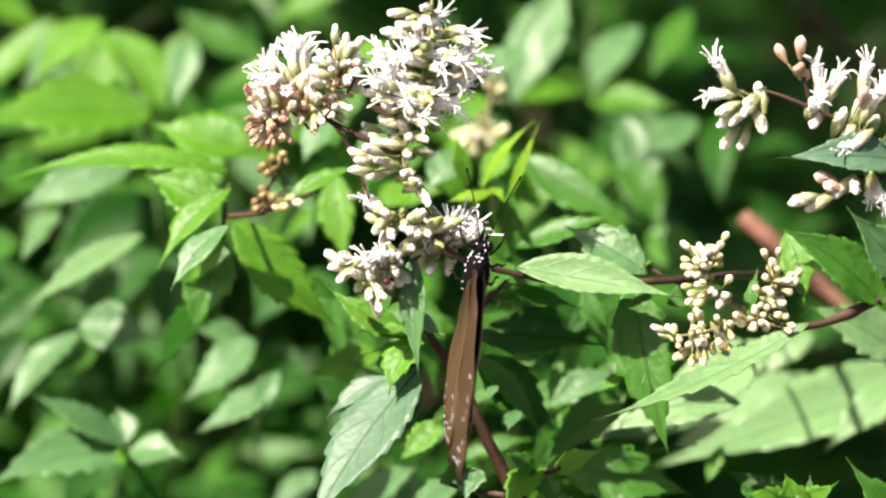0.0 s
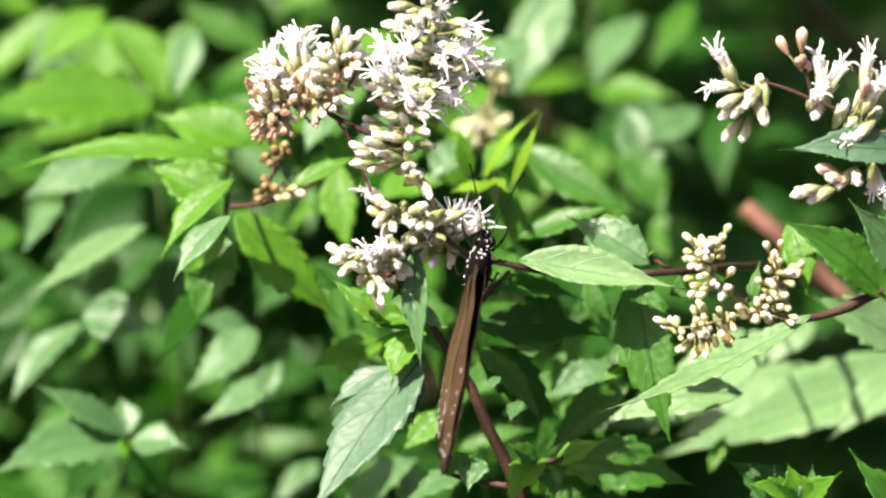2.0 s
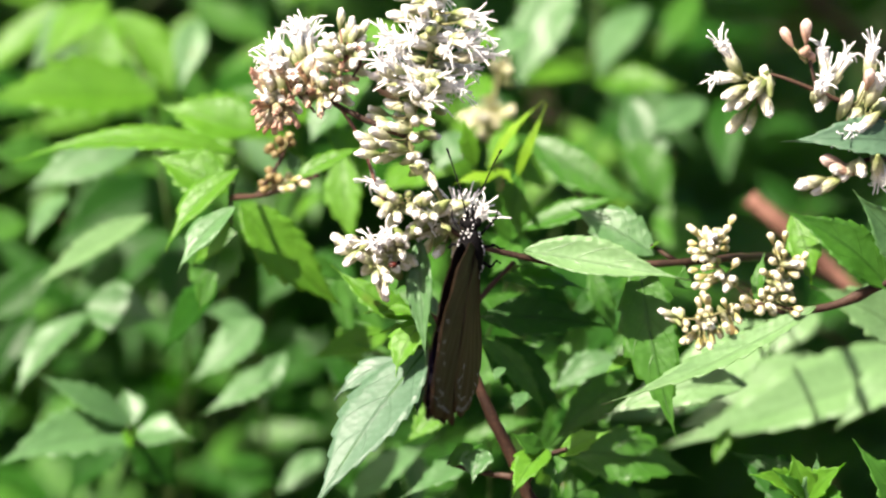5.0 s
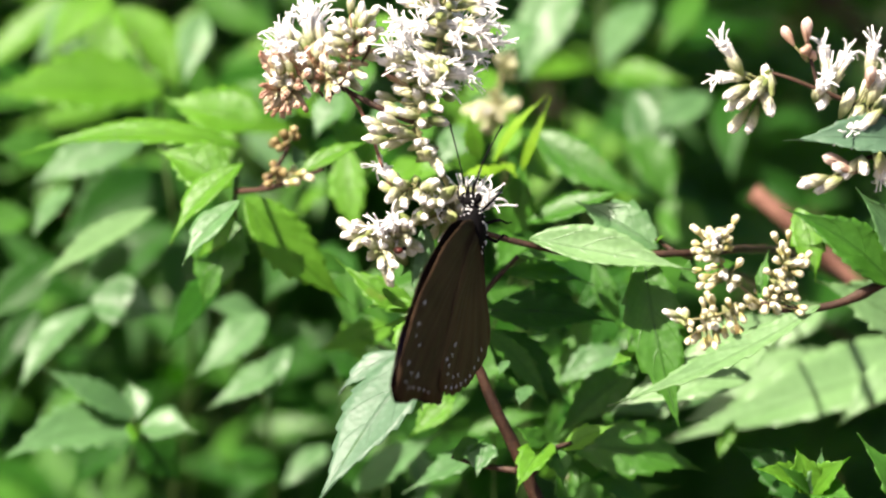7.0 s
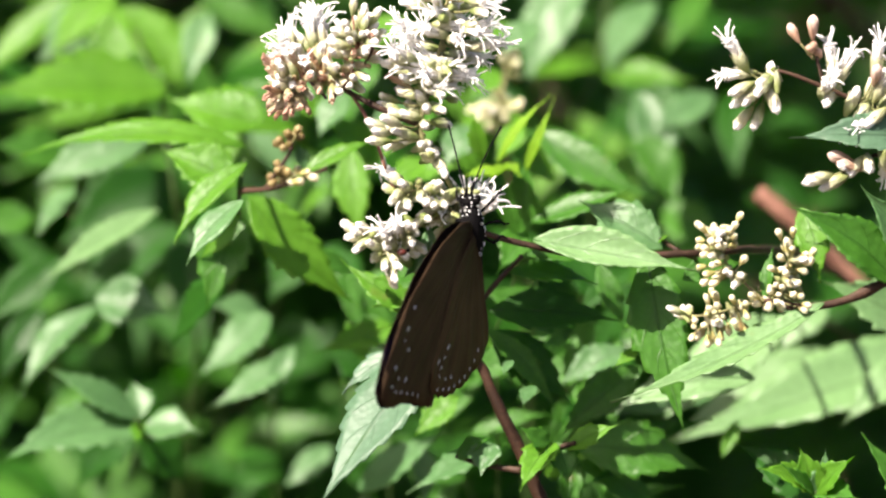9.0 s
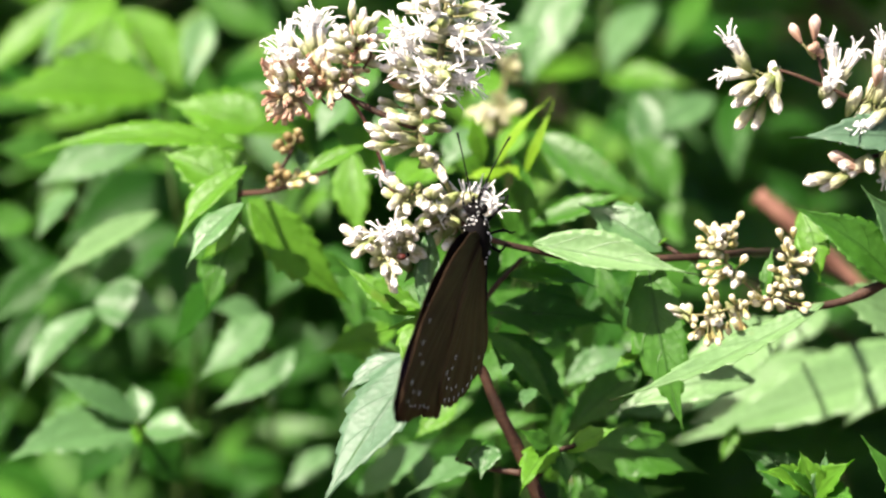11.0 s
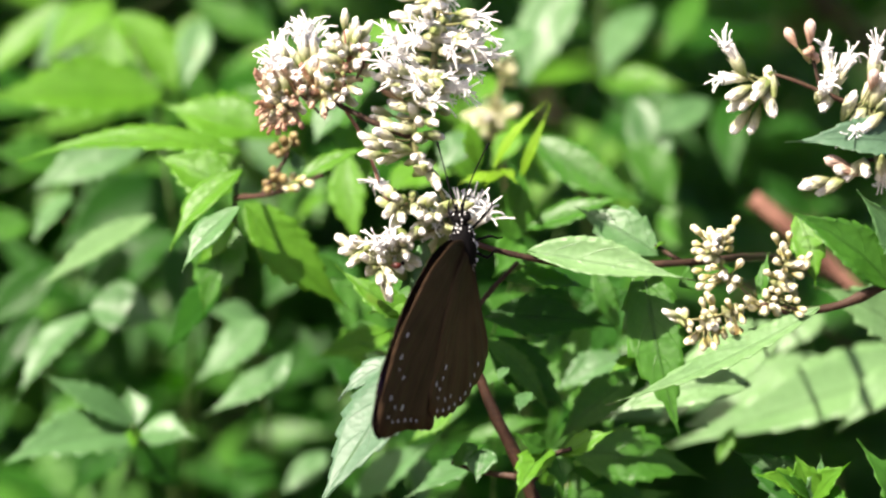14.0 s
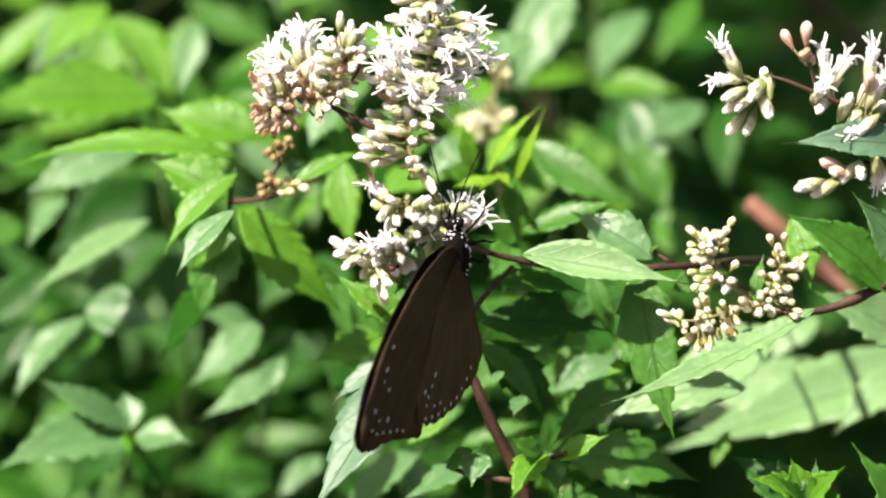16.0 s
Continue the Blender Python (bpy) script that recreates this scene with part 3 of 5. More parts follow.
cluster(spray, ((575, 160), (605, 130), (615, 90)), 1, "c 596 66,c 624 48,c 650 56,c 640 40,c 612 60,g 600 84,c 646 92,s 600 120,s 590 136,c 570 66,g 634 108,s 616 140,s 660 124,c 666 70,s 606 150,c 636 156,b 577 52,b 610 6,b 628 22,b 657 28,b 592 52,b 560 88,b 556 118,s 586 178,b 604 168,s 570 190,s 640 78,b 628 178,"
        "s 612 112,s 578 108,b 590 92,s 650 108,s 632 132,s 560 150,s 622 92", STEM_RED, spread=9, size=0.92, more=0.6)
cluster(spray, ((764, 100), (770, 55), (775, 10), (780, -30)), 0, "o 672 52,o 682 78,b 690 18,b 716 8,b 732 38,o 742 28,o 792 28,o 802 58,b 842 18,o 862 24,o 872 52,b 846 40,"
        "o 800 84,o 852 78,o 882 88,b 762 -22,o 800 -8,b 702 -14,b 735 -5,o 775 40,b 790 5,o 720 60,b 750 10,o 690 62,o 830 62", spread=11, size=1.08, more=0.1)
cluster(spray, ((742, 175), (752, 140), (764, 95)), 0, "o 664 98,o 692 106,o 722 112,o 702 132,o 742 124,o 816 150,o 782 152,o 836 146,b 656 126,s 672 150,o 832 106,"
        "b 790 192,b 766 184,o 772 176,o 680 122,o 720 140,o 800 130,b 740 160,o 850 118,b 690 150,o 795 165", spread=12, size=1.04, more=0.1)
cluster(spray, ((744, 288), (726, 248), (735, 190)), 0, "b 654 184,b 650 198,b 682 172,b 664 212,b 630 228,b 656 222,b 690 214,b 720 178,b 736 204,b 654 242,b 630 264,b 662 278,"
        "b 690 266,g 716 254,b 736 240,b 752 236,b 756 204,b 782 236,g 722 272,g 748 268,b 770 212,b 640 246,b 700 196,b 676 246,g 735 282,g 752 300,g 765 318,b 742 296,g 772 330,b 758 284", spread=10, size=1.04, more=0.0)
cluster(spray, ((780, 385), (745, 350), (700, 340)), 0, "o 756 372,b 738 350,b 725 370,o 735 385,b 780 362,b 770 380,b 720 400,b 735 415,b 712 420,b 755 410,b 750 335,b 765 345,o 742 396,o 764 394,o 652 308,b 662 345,b 690 338,b 722 336,b 674 376,b 742 342,b 716 368,b 690 394,b 772 364,b 735 372,"
        "b 700 350,b 705 384,o 752 382", spread=9, size=1.05, more=0.15)
cluster(spray, (800, 385), 6, "o 815 350,o 834 356,b 800 372,b 790 365,b 812 378,o 800 348,o 822 344,o 852 348,o 872 362,b 826 394,b 802 452,o 812 358,b 780 420,g 766 448,g 742 452,"
        "b 788 352,b 815 430", spread=9, size=1.05, more=0.2)
cluster(spray, ((745, 402), (695, 430), (670, 455)), 0, "o 650 408,o 668 420,b 702 410,b 732 406,b 700 438,b 722 432,b 652 448,b 640 476,b 664 494,g 682 518,g 692 494,b 704 472,"
        "b 722 468,b 738 462,b 632 442,o 680 402,b 712 452,b 668 452,b 650 425,g 672 505,g 683 528", spread=8, size=1.08, more=0.15)
cluster(spray, ((680, 432), (640, 428)), 0, "b 586 408,b 592 436,b 608 462,b 614 410,b 632 418,b 622 448,b 604 424,b 640 432", spread=5, size=1.08, more=0.1)
leaf(spray, (925, 440, 6), (1222, 496, 4), 78, (-0.15, 0.55, 0.82), LEAF_SUNLIT, sag=0.0, fold=0.62, teeth=12, nib=0.11, cup=0.0, rib=True, label="glossy sunlit toothed leaf")
leaf(spray, (742, 418, 4), (750, 640, 0), 50, (-0.3, 0.15, 0.9), LEAF_PALE, sag=0.04, fold=0.45, teeth=8, nib=0.12, rib=True, label="narrow hanging leaf")
leaf(spray, (754, 515, 4), (797, 556, 2), 26, (0.0, 0.7, 0.6), LEAF_SUNLIT, sag=-0.22, fold=0.3, teeth=3, nib=0.1)
leaf(spray, (738, 474, 4), (698, 506, 2), 36, (-0.2, 0.5, 0.8), LEAF_PALE, fold=0.2, teeth=3)

# ---- the right-hand sprays, swaying on a branch of their own ----
arch = thing("flower_spray", spot(2000, 550, 20), "white flower spray with round cream buds on an arching brown stem", "flower")
stem(arch, [(2000, 550, 20), (1780, 470, 16), (1640, 480, 12), (1560, 512, 10), (1480, 548, 8), (1400, 562, 7), (1335, 550, 6)], 20, 12, knots=(0.6,), label="arching brown stem")
stem(arch, [(2000, 550, 20), (2080, 2600, 60), (2100, 5200, 90), (2100, 8500, 110)], 26, 36)
stem(arch, [(1335, 550, 6), (1300, 520, 6), (1265, 480, 6), (1255, 445, 6)], 5, 4, STALK_GREEN, "branch")
stem(arch, [(1335, 550, 6), (1290, 560, 5), (1240, 575, 4), (1200, 578, 4)], 5, 4, STALK_GREEN, "branch")
stem(arch, [(1345, 552, 6), (1370, 520, 7), (1376, 495, 7)], 6, 4, STALK_GREEN, "branch")
stem(arch, [(1780, 470, 16), (1700, 380, 14), (1620, 270, 10), (1540, 215, 8), (1470, 185, 6), (1400, 156, 4), (1362, 144, 4), (1335, 140, 4)], 15, 4, STEM_BROWN, "branch", label="purplish brown stem")
stem(arch, [(1640, 310, 10), (1580, 295, 8), (1530, 292, 6), (1490, 310, 5)], 12, 7, STEM_BROWN, "branch")
stem(arch, [(1440, 172, 5), (1428, 130, 5), (1420, 95, 5)], 8, 5, STEM_BROWN, "branch")
cluster(arch, ((1400, 158), (1362, 146), (1340, 150)), 4, "q 1258 70,q 1242 152,c 1272 186,c 1276 208,c 1282 246,c 1314 248,c 1356 218,c 1322 168,c 1344 130,c 1296 204,c 1318 186,c 1356 168", spread=5, size=1.25)
cluster(arch, (1424, 110), 5, "p 1376 60,p 1420 44,m 1408 108,m 1432 104,m 1420 92,m 1416 116,m 1430 118,m 1412 98,m 1424 106", spread=3, size=1.1)
cluster(arch, ((1560, 225), (1500, 196), (1450, 178)), 6, "q 1446 76,q 1500 92,q 1542 72,q 1452 152,c 1462 166,c 1500 172,q 1490 266,c 1440 206,c 1556 186,q 1572 120,q 1592 92,c 1530 150,"
        "q 1466 120,p 1535 132,c 1590 160,c 1510 242", spread=7, size=1.25)
cluster(arch, ((1560, 296), (1530, 292), (1500, 302)), 5, "c 1404 340,c 1432 352,p 1446 290,c 1466 312,q 1548 342,c 1520 322,q 1578 350,p 1460 300,c 1480 330", spread=5, size=1.25)
cluster(arch, ((1300, 520), (1265, 480), (1255, 440)), 6, "r 1230 430,r 1254 424,r 1286 410,r 1270 418,r 1224 456,r 1232 446,r 1264 450,r 1286 450,r 1302 470,r 1220 472,r 1214 492,r 1226 506,r 1250 506,"
        "r 1276 506,r 1236 522,r 1278 424,r 1242 440,r 1284 436,r 1240 488,r 1266 474,r 1250 460", spread=6, size=0.86, stalk=3.0, more=2.2)
cluster(arch, ((1320, 552), (1270, 566), (1236, 576)), 5, "r 1246 532,r 1276 540,r 1250 556,r 1238 562,r 1296 560,r 1246 592,r 1240 626,r 1266 602,r 1290 602,r 1280 576,r 1262 584,n 1296 606,r 1230 580,"
        "r 1258 624,r 1222 612", spread=5, size=0.86, stalk=3.0, more=2.2)
cluster(arch, (1206, 576), 4, "b 1162 562,b 1188 560,r 1210 602,b 1176 574,b 1200 560,r 1214 590", spread=4, size=0.85)
cluster(arch, ((1350, 550), (1372, 515), (1380, 478)), 7, "r 1370 450,r 1358 470,r 1380 468,r 1376 490,r 1344 490,r 1412 464,r 1398 480,r 1412 500,r 1400 520,r 1368 512,r 1326 526,r 1390 540,r 1404 546,"
        "r 1336 552,r 1356 552,r 1316 556,r 1382 520,r 1352 520,r 1345 536,r 1420 480", spread=6, size=0.86, stalk=3.0, more=2.2)
leaf(arch, (1620, 265, 10), (1376, 262, 2), 78, (-0.25, 0.42, 0.87), LEAF_SKYLIT, sag=0.1, fold=0.3, teeth=9, nib=0.14, rib=True)
leaf(arch, (1640, 480, 12), (1504, 345, 4), 92, (-0.2, 0.45, 0.85), LEAF_PALE, sag=0.04, fold=0.3, teeth=12, nib=0.12, rib=True)
leaf(arch, (1570, 520, 10), (1370, 380, 6), 86, (-0.25, 0.5, 0.8), LEAF, sag=0.06, fold=0.45, teeth=11, nib=0.13, cup=-0.05, rib=True, label="dark green glossy toothed leaf")
leaf(arch, (1560, 512, 10), (1640, 420, 6), 90, (0.1, 0.5, 0.8), LEAF, teeth=6)
leaf(arch, (1440, 554, 6), (1062, 728, -10), 66, (-0.2, 0.7, 0.66), LEAF_SUNLIT, sag=-0.05, fold=0.35, teeth=10, rib=True, label="long sunlit toothed leaf")
leaf(arch, (1335, 548, 6), (1350, 455, 8), 26, (-0.4, 0.3, 0.8), LEAF, teeth=4)


# ---- leafy plants round and behind them ----
def plant(name, foot, points, w0, w1, mat, label):
    """A stem from the ground at foot (x, y) through points; returns the thing."""
    p = [spot(u, v, deep(d)) for u, v, d in points]
    foot = (foot[0], max(foot[1], p[0].y + 0.03))
    ob = thing(name, (foot[0], foot[1], -0.04), label, "plant", "leafy plants")
    bm = bmesh.new()
    low = Vector((foot[0], foot[1], -0.04))
    line = [low.lerp(p[0], i / 8) for i in range(8)] + bend(p, 8)
    tube(bm, line, w0 * UNIT / 2, w1 * UNIT / 2, 10, (), 0.25)
    part("stem", bm, mat, ob)
    return ob


near = plant("leafy_plant", (0.06, 0.10), [(942, 905, 12), (910, 830, 11), (864, 735, 10), (830, 660, 10), (775, 575, 10), (745, 520, 12)], 29, 12, STEM_DARK, "leafy plant with brown stem, toothed leaves and one large lobed leaf")
stem(near, [(905, 850, 11), (840, 840, 14), (790, 825, 18)], 12, 8, STEM_BROWN, "twig")
stem(near, [(800, 600, 10), (850, 530, 14), (905, 470, 18)], 11, 8, STEM_BROWN, "twig")
stem(near, [(920, 870, 12), (965, 815, 10), (1000, 800, 8)], 12, 8, STEM_BROWN, "twig")
leaf(near, (752, 622, 8), (540, 925, -6), 134, (-0.45, 0.42, 0.78), LEAF_SKYLIT, sag=0.03, fold=0.12, teeth=10, nib=0.17, rib=True, wave=0.03, label="large sunlit toothed leaf with lobed base")
leaf(near, (706, 640, 10), (588, 716, 9), 48, (-0.35, 0.5, 0.8), LEAF_SKYLIT, fold=0.2, teeth=4, cup=-0.08)
leaf(near, (748, 655, 7), (736, 745, 4), 34, (-0.2, 0.5, 0.8), LEAF_SKYLIT, fold=0.15, teeth=3)
leaf(near, (740, 582, 6), (697, 674, 2), 66, (-0.3, 0.55, 0.75), LEAF_YOUNG, sag=0.06, fold=0.3, teeth=5, rib=True)
leaf(near, (730, 570, 14), (583, 474, 16), 56, (-0.2, 0.6, 0.75), LEAF_YOUNG, teeth=7)
leaf(near, (735, 560, 12), (640, 560, 14), 34, (-0.1, 0.8, 0.6), LEAF_YOUNG, teeth=5)
leaf(near, (760, 580, 14), (650, 600, 20), 30, (-0.1, 0.8, 0.6), LEAF_YOUNG, teeth=5)
leaf(near, (790, 825, 18), (850, 790, 12), 46, (0, 0.6, 0.8), LEAF, teeth=4)
leaf(near, (845, 800, 14), (832, 862, 10), 62, (-0.2, 0.5, 0.8), LEAF_PALE, teeth=4)
leaf(near, (850, 805, 34), (700, 890, 26), 64, (-0.2, 0.7, 0.6), LEAF_PALE, teeth=6)
leaf(near, (965, 800, 10), (902, 890, 2), 62, (-0.2, 0.5, 0.8), LEAF_YOUNG, teeth=5)
leaf(near, (960, 800, 10), (985, 880, 6), 60, (0.2, 0.5, 0.8), LEAF, teeth=5)
leaf(near, (955, 800, 9), (900, 770, 6), 40, (0, 0.4, 0.9), LEAF, teeth=4)
leaf(near, (1000, 806, 27), (1240, 852, 27), 108, (0.1, 0.3, 0.9), LEAF, teeth=8)
leaf(near, (905, 470, 18), (1100, 468, 22), 46, (0, 0.7, 0.7), LEAF, teeth=7)
leaf(near, (880, 500, 18), (1040, 520, 24), 50, (0, 0.6, 0.8), LEAF, teeth=7)
leaf(near, (842, 598, 21), (968, 750, 23), 46, (-0.2, 0.5, 0.85), LEAF, teeth=7, cup=0.06)
leaf(near, (1118, 664, 29), (968, 796, 28), 76, (0.1, 0.3, 0.95), LEAF, nib=0.15, teeth=8, rib=True, cup=-0.03)
leaf(near, (848, 566, 22), (1078, 584, 23), 84, (0.05, 0.4, 0.9), LEAF_SHADED, teeth=6, rib=True)
leaf(near, (852, 604, 24), (1000, 738, 23), 84, (-0.1, 0.4, 0.9), LEAF_SHADED, teeth=7, rib=True)
leaf(near, (930, 700, 16), (908, 738, 12), 30, (-0.2, 0.5, 0.85), LEAF_PALE, teeth=4)
leaf(near, (890, 655, 15), (872, 682, 12), 20, (-0.2, 0.5, 0.85), LEAF_PALE, teeth=4)
leaf(near, (985, 812, 9), (1078, 768, 6), 44, (-0.1, 0.5, 0.85), LEAF_YOUNG, teeth=5)
leaf(near, (1112, 636, 18), (1066, 668, 16), 26, (-0.2, 0.5, 0.85), LEAF_YOUNG, teeth=5)
leaf(near, (1040, 480, 34), (1090, 612, 32), 44, (-0.2, 0.5, 0.85), LEAF, teeth=5)
leaf(near, (900, 560, 26), (1052, 590, 28), 62, (0, 0.5, 0.85), LEAF, teeth=7)
leaf(near, (850, 535, 40), (990, 610, 44), 70, (0.1, 0.4, 0.9), LEAF, teeth=7)

upright = plant("leafy_plant", (0.02, 0.16), [(860, 600, 44), (895, 500, 40), (897, 390, 36), (885, 300, 34)], 6, 5, STEM_GREEN, "upright shoot with narrow young yellow-green leaves")
leaf(upright, (862, 305, 34), (957, 184, 30), 22, (-0.5, 0.5, 0.7), LEAF_LIME, teeth=5, fold=0.4)
leaf(upright, (912, 318, 34), (963, 188, 32), 22, (-0.4, 0.5, 0.75), LEAF_LIME, teeth=5, fold=0.4)
leaf(upright, (838, 300, 36), (818, 212, 32), 40, (-0.4, 0.4, 0.85), LEAF_YOUNG, teeth=5)
leaf(upright, (895, 430, 36), (918, 288, 32), 78, (-0.2, 0.4, 0.85), LEAF, teeth=7)
leaf(upright, (880, 310, 34), (845, 335, 26), 30, (-0.2, 0.7, 0.6), LEAF_LIME, teeth=4)
leaf(upright, (885, 305, 34), (905, 330, 24), 24, (0.2, 0.7, 0.6), LEAF_LIME, teeth=4)
leaf(upright, (870, 320, 34), (800, 330, 32), 30, (-0.1, 0.8, 0.6), LEAF_LIME, teeth=4)
leaf(upright, (925, 410, 34), (1102, 350, 32), 56, (0, 0.7, 0.7), LEAF, teeth=7)
leaf(upright, (905, 420, 37), (860, 500, 30), 60, (0, 0.4, 0.9), LEAF, teeth=5)

hanging = plant("leafy_plant", (0.16, 0.12), [(1640, 720, 95), (1420, 570, 84), (1290, 500, 45), (1200, 470, 18), (1150, 440, 18)], 9, 8, STEM_BROWN, "thin brown shoot with a leaf hanging half in shadow")
leaf(hanging, (1128, 468, 14), (1198, 796, 8), 108, (-0.1, 0.3, 0.95), LEAF, sag=0.03, fold=0.2, teeth=8, rib=True)
leaf(hanging, (1155, 455, 18), (1005, 370, 24), 92, (0, 0.45, 0.9), LEAF_PALE, teeth=6)
leaf(hanging, (1150, 445, 18), (1165, 432, 14), 14, (0, 0.5, 0.8), LEAF_YOUNG, teeth=3)
leaf(hanging, (1190, 510, 20), (1300, 480, 24), 60, (0, 0.5, 0.8), LEAF, teeth=6)
leaf(hanging, (1110, 520, 50), (1010, 690, 56), 80, (-0.1, 0.4, 0.9), LEAF_SHADED, teeth=8)

broad = plant("leafy_plant", (0.24, 0.20), [(1700, 900, 80), (1680, 700, 75), (1640, 590, 68)], 30, 18, STEM_RED, "leafy plant with a broad bright leaf crossed by a stem's shadow")
leaf(broad, (1720, 612, 66), (1124, 812, 44), 142, (-0.25, 0.55, 0.8), LEAF_SUNLIT, sag=0.03, fold=0.3, nib=0.12, teeth=12, rib=True, cup=0.03, label="broad sunlit leaf, soft with distance")
leaf(broad, (1372, 580, 44), (1138, 782, 36), 124, (-0.25, 0.5, 0.83), LEAF_SUNLIT, nib=0.12, teeth=9, cup=-0.02)
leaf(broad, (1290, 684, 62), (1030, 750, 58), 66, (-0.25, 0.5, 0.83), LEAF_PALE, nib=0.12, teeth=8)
leaf(broad, (1318, 686, 27), (1052, 752, 25), 92, (-0.25, 0.5, 0.83), LEAF_SUNLIT, nib=0.12, teeth=9, rib=True)
leaf(broad, (1440, 636, 72), (1160, 796, 64), 96, (-0.25, 0.5, 0.83), LEAF_SUNLIT, nib=0.12, teeth=9, cup=0.02)
leaf(broad, (1445, 560, 74), (1360, 648, 70), 66, (-0.2, 0.45, 0.85), LEAF_SUNLIT, nib=0.1, teeth=6)
leaf(broad, (1600, 655, 60), (1468, 772, 52), 74, (-0.2, 0.5, 0.85), LEAF_SUNLIT, nib=0.15, teeth=6)
leaf(broad, (1096, 638, 41), (966, 704, 39), 66, (-0.2, 0.5, 0.83), LEAF_PALE, teeth=8)
leaf(broad, (1625, 615, 34), (1428, 512, 28), 100, (-0.25, 0.45, 0.85), LEAF_SUNLIT, teeth=8)
leaf(broad, (1600, 540, 38), (1500, 480, 32), 60, (-0.2, 0.62, 0.72), LEAF_YOUNG, teeth=8)
leaf(broad, (1400, 384, 14), (1432, 520, 10), 66, (-0.3, 0.4, 0.85), LEAF_YOUNG, teeth=6)
leaf(broad, (1288, 762, 50), (1256, 838, 46), 28, (0, 0.4, 0.9), LEAF_YOUNG, teeth=4)

corner = plant("leafy_plant", (0.19, 0.02), [(1470, 1000, 14), (1445, 930, 10), (1425, 885, 8)], 18, 10, STEM_GREEN, "young leafy shoot tip catching the sun")
for tip, w, m, f in (((1494, 824, 2), 56, LEAF_YOUNG, (-0.1, 0.6, 0.8)), ((1396, 806, 6), 60, LEAF_YOUNG, (-0.2, 0.5, 0.85)), ((1442, 808, 6), 40, LEAF_PALE, (0, 0.5, 0.85)),
                     ((1322, 846, 2), 56, LEAF_YOUNG, (-0.3, 0.6, 0.7)), ((1364, 836, 2), 36, LEAF, (-0.2, 0.6, 0.7)), ((1500, 900, 0), 60, LEAF, (0.1, 0.6, 0.7))):
    leaf(corner, (1425, 892, 8), tip, w, f, m, teeth=6, fold=0.35)
leaf(corner, (1640, 930, 12), (1506, 782, 8), 90, (0.1, 0.5, 0.85), LEAF, teeth=7)
leaf(corner, (1440, 910, 20), (1280, 800, 26), 90, (0, 0.4, 0.9), LEAF_SHADED, teeth=7)

left = plant("leafy_plant", (-0.09, 0.14), [(330, 720, 125), (395, 520, 75), (405, 410, 34), (405, 356, 28), (415, 300, 32)], 9, 9, STEM_GREEN, "leafy plant with small unopened brownish bud clusters")
stem(left, [(405, 356, 28), (450, 352, 26), (500, 340, 25), (560, 316, 26)], 11, 7, STEM_BROWN, "branch")
stem(left, [(450, 352, 26), (480, 310, 25), (500, 275, 25)], 8, 6, STEM_BROWN, "branch")
cluster(left, (488, 278), 25, "n 465 270,n 490 246,n 512 240,n 500 264,n 484 280,n 520 256,n 470 262,n 506 250", spread=4, size=0.95)
cluster(left, (486, 330), 25, "n 455 330,n 470 314,n 480 308,r 490 338,r 506 328,r 532 320,r 546 332,r 502 346,n 470 300,n 458 346,n 496 316,r 520 336,n 476 340,r 514 312", spread=4, size=0.95)
for base, tip, w, f, m, sag, teeth in (
        ((418, 306, 28), (290, 452, 22), 58, (-0.4, 0.45, 0.8), LEAF_YOUNG, 0.05, 3),
        ((412, 372, 15), (311, 488, 10), 58, (-0.4, 0.45, 0.8), LEAF_PALE, 0.06, 3),
        ((404, 398, 30), (335, 475, 32), 44, (-0.2, 0.2, 0.9), LEAF_YOUNG, 0.1, 4),
        ((404, 400, 32), (345, 575, 30), 100, (-0.1, 0.25, 0.95), LEAF, 0.05, 6),
        ((400, 345, 34), (262, 282, 38), 100, (-0.1, 0.5, 0.8), LEAF_YOUNG, 0.05, 7),
        ((415, 275, 40), (18, 294, 46), 66, (0, 0.75, 0.65), LEAF_YOUNG, 0.14, 10),
        ((450, 235, 55), (270, 188, 60), 120, (0, 0.6, 0.8), LEAF_YOUNG, 0.05, 8),
        ((422, 366, 34), (618, 560, 40), 100, (-0.1, 0.5, 0.85), LEAF_YOUNG, 0.05, 9),
        ((602, 280, 52), (628, 450, 48), 68, (-0.2, 0.45, 0.87), LEAF_YOUNG, 0.05, 6),
        ((524, 318, 30), (648, 264, 32), 36, (-0.1, 0.6, 0.8), LEAF_YOUNG, 0.05, 5),
        ((520, 316, 26), (505, 270, 26), 26, (0, 0.5, 0.8), LEAF_PALE, 0.05, 3),
        ((380, 520, 40), (280, 640, 60), 90, (-0.2, 0.5, 0.8), LEAF_SHADED, 0.05, 8)):
    leaf(left, base, tip, w, f, m, sag=sag, teeth=teeth, nib=0.06 if teeth < 5 else 0.26)

lower = plant("leafy_plant", (-0.12, 0.16), [(300, 860, 115), (240, 790, 62), (225, 760, 48)], 10, 9, STEM_GREEN, "low leafy shoot with paired sunlit leaves")
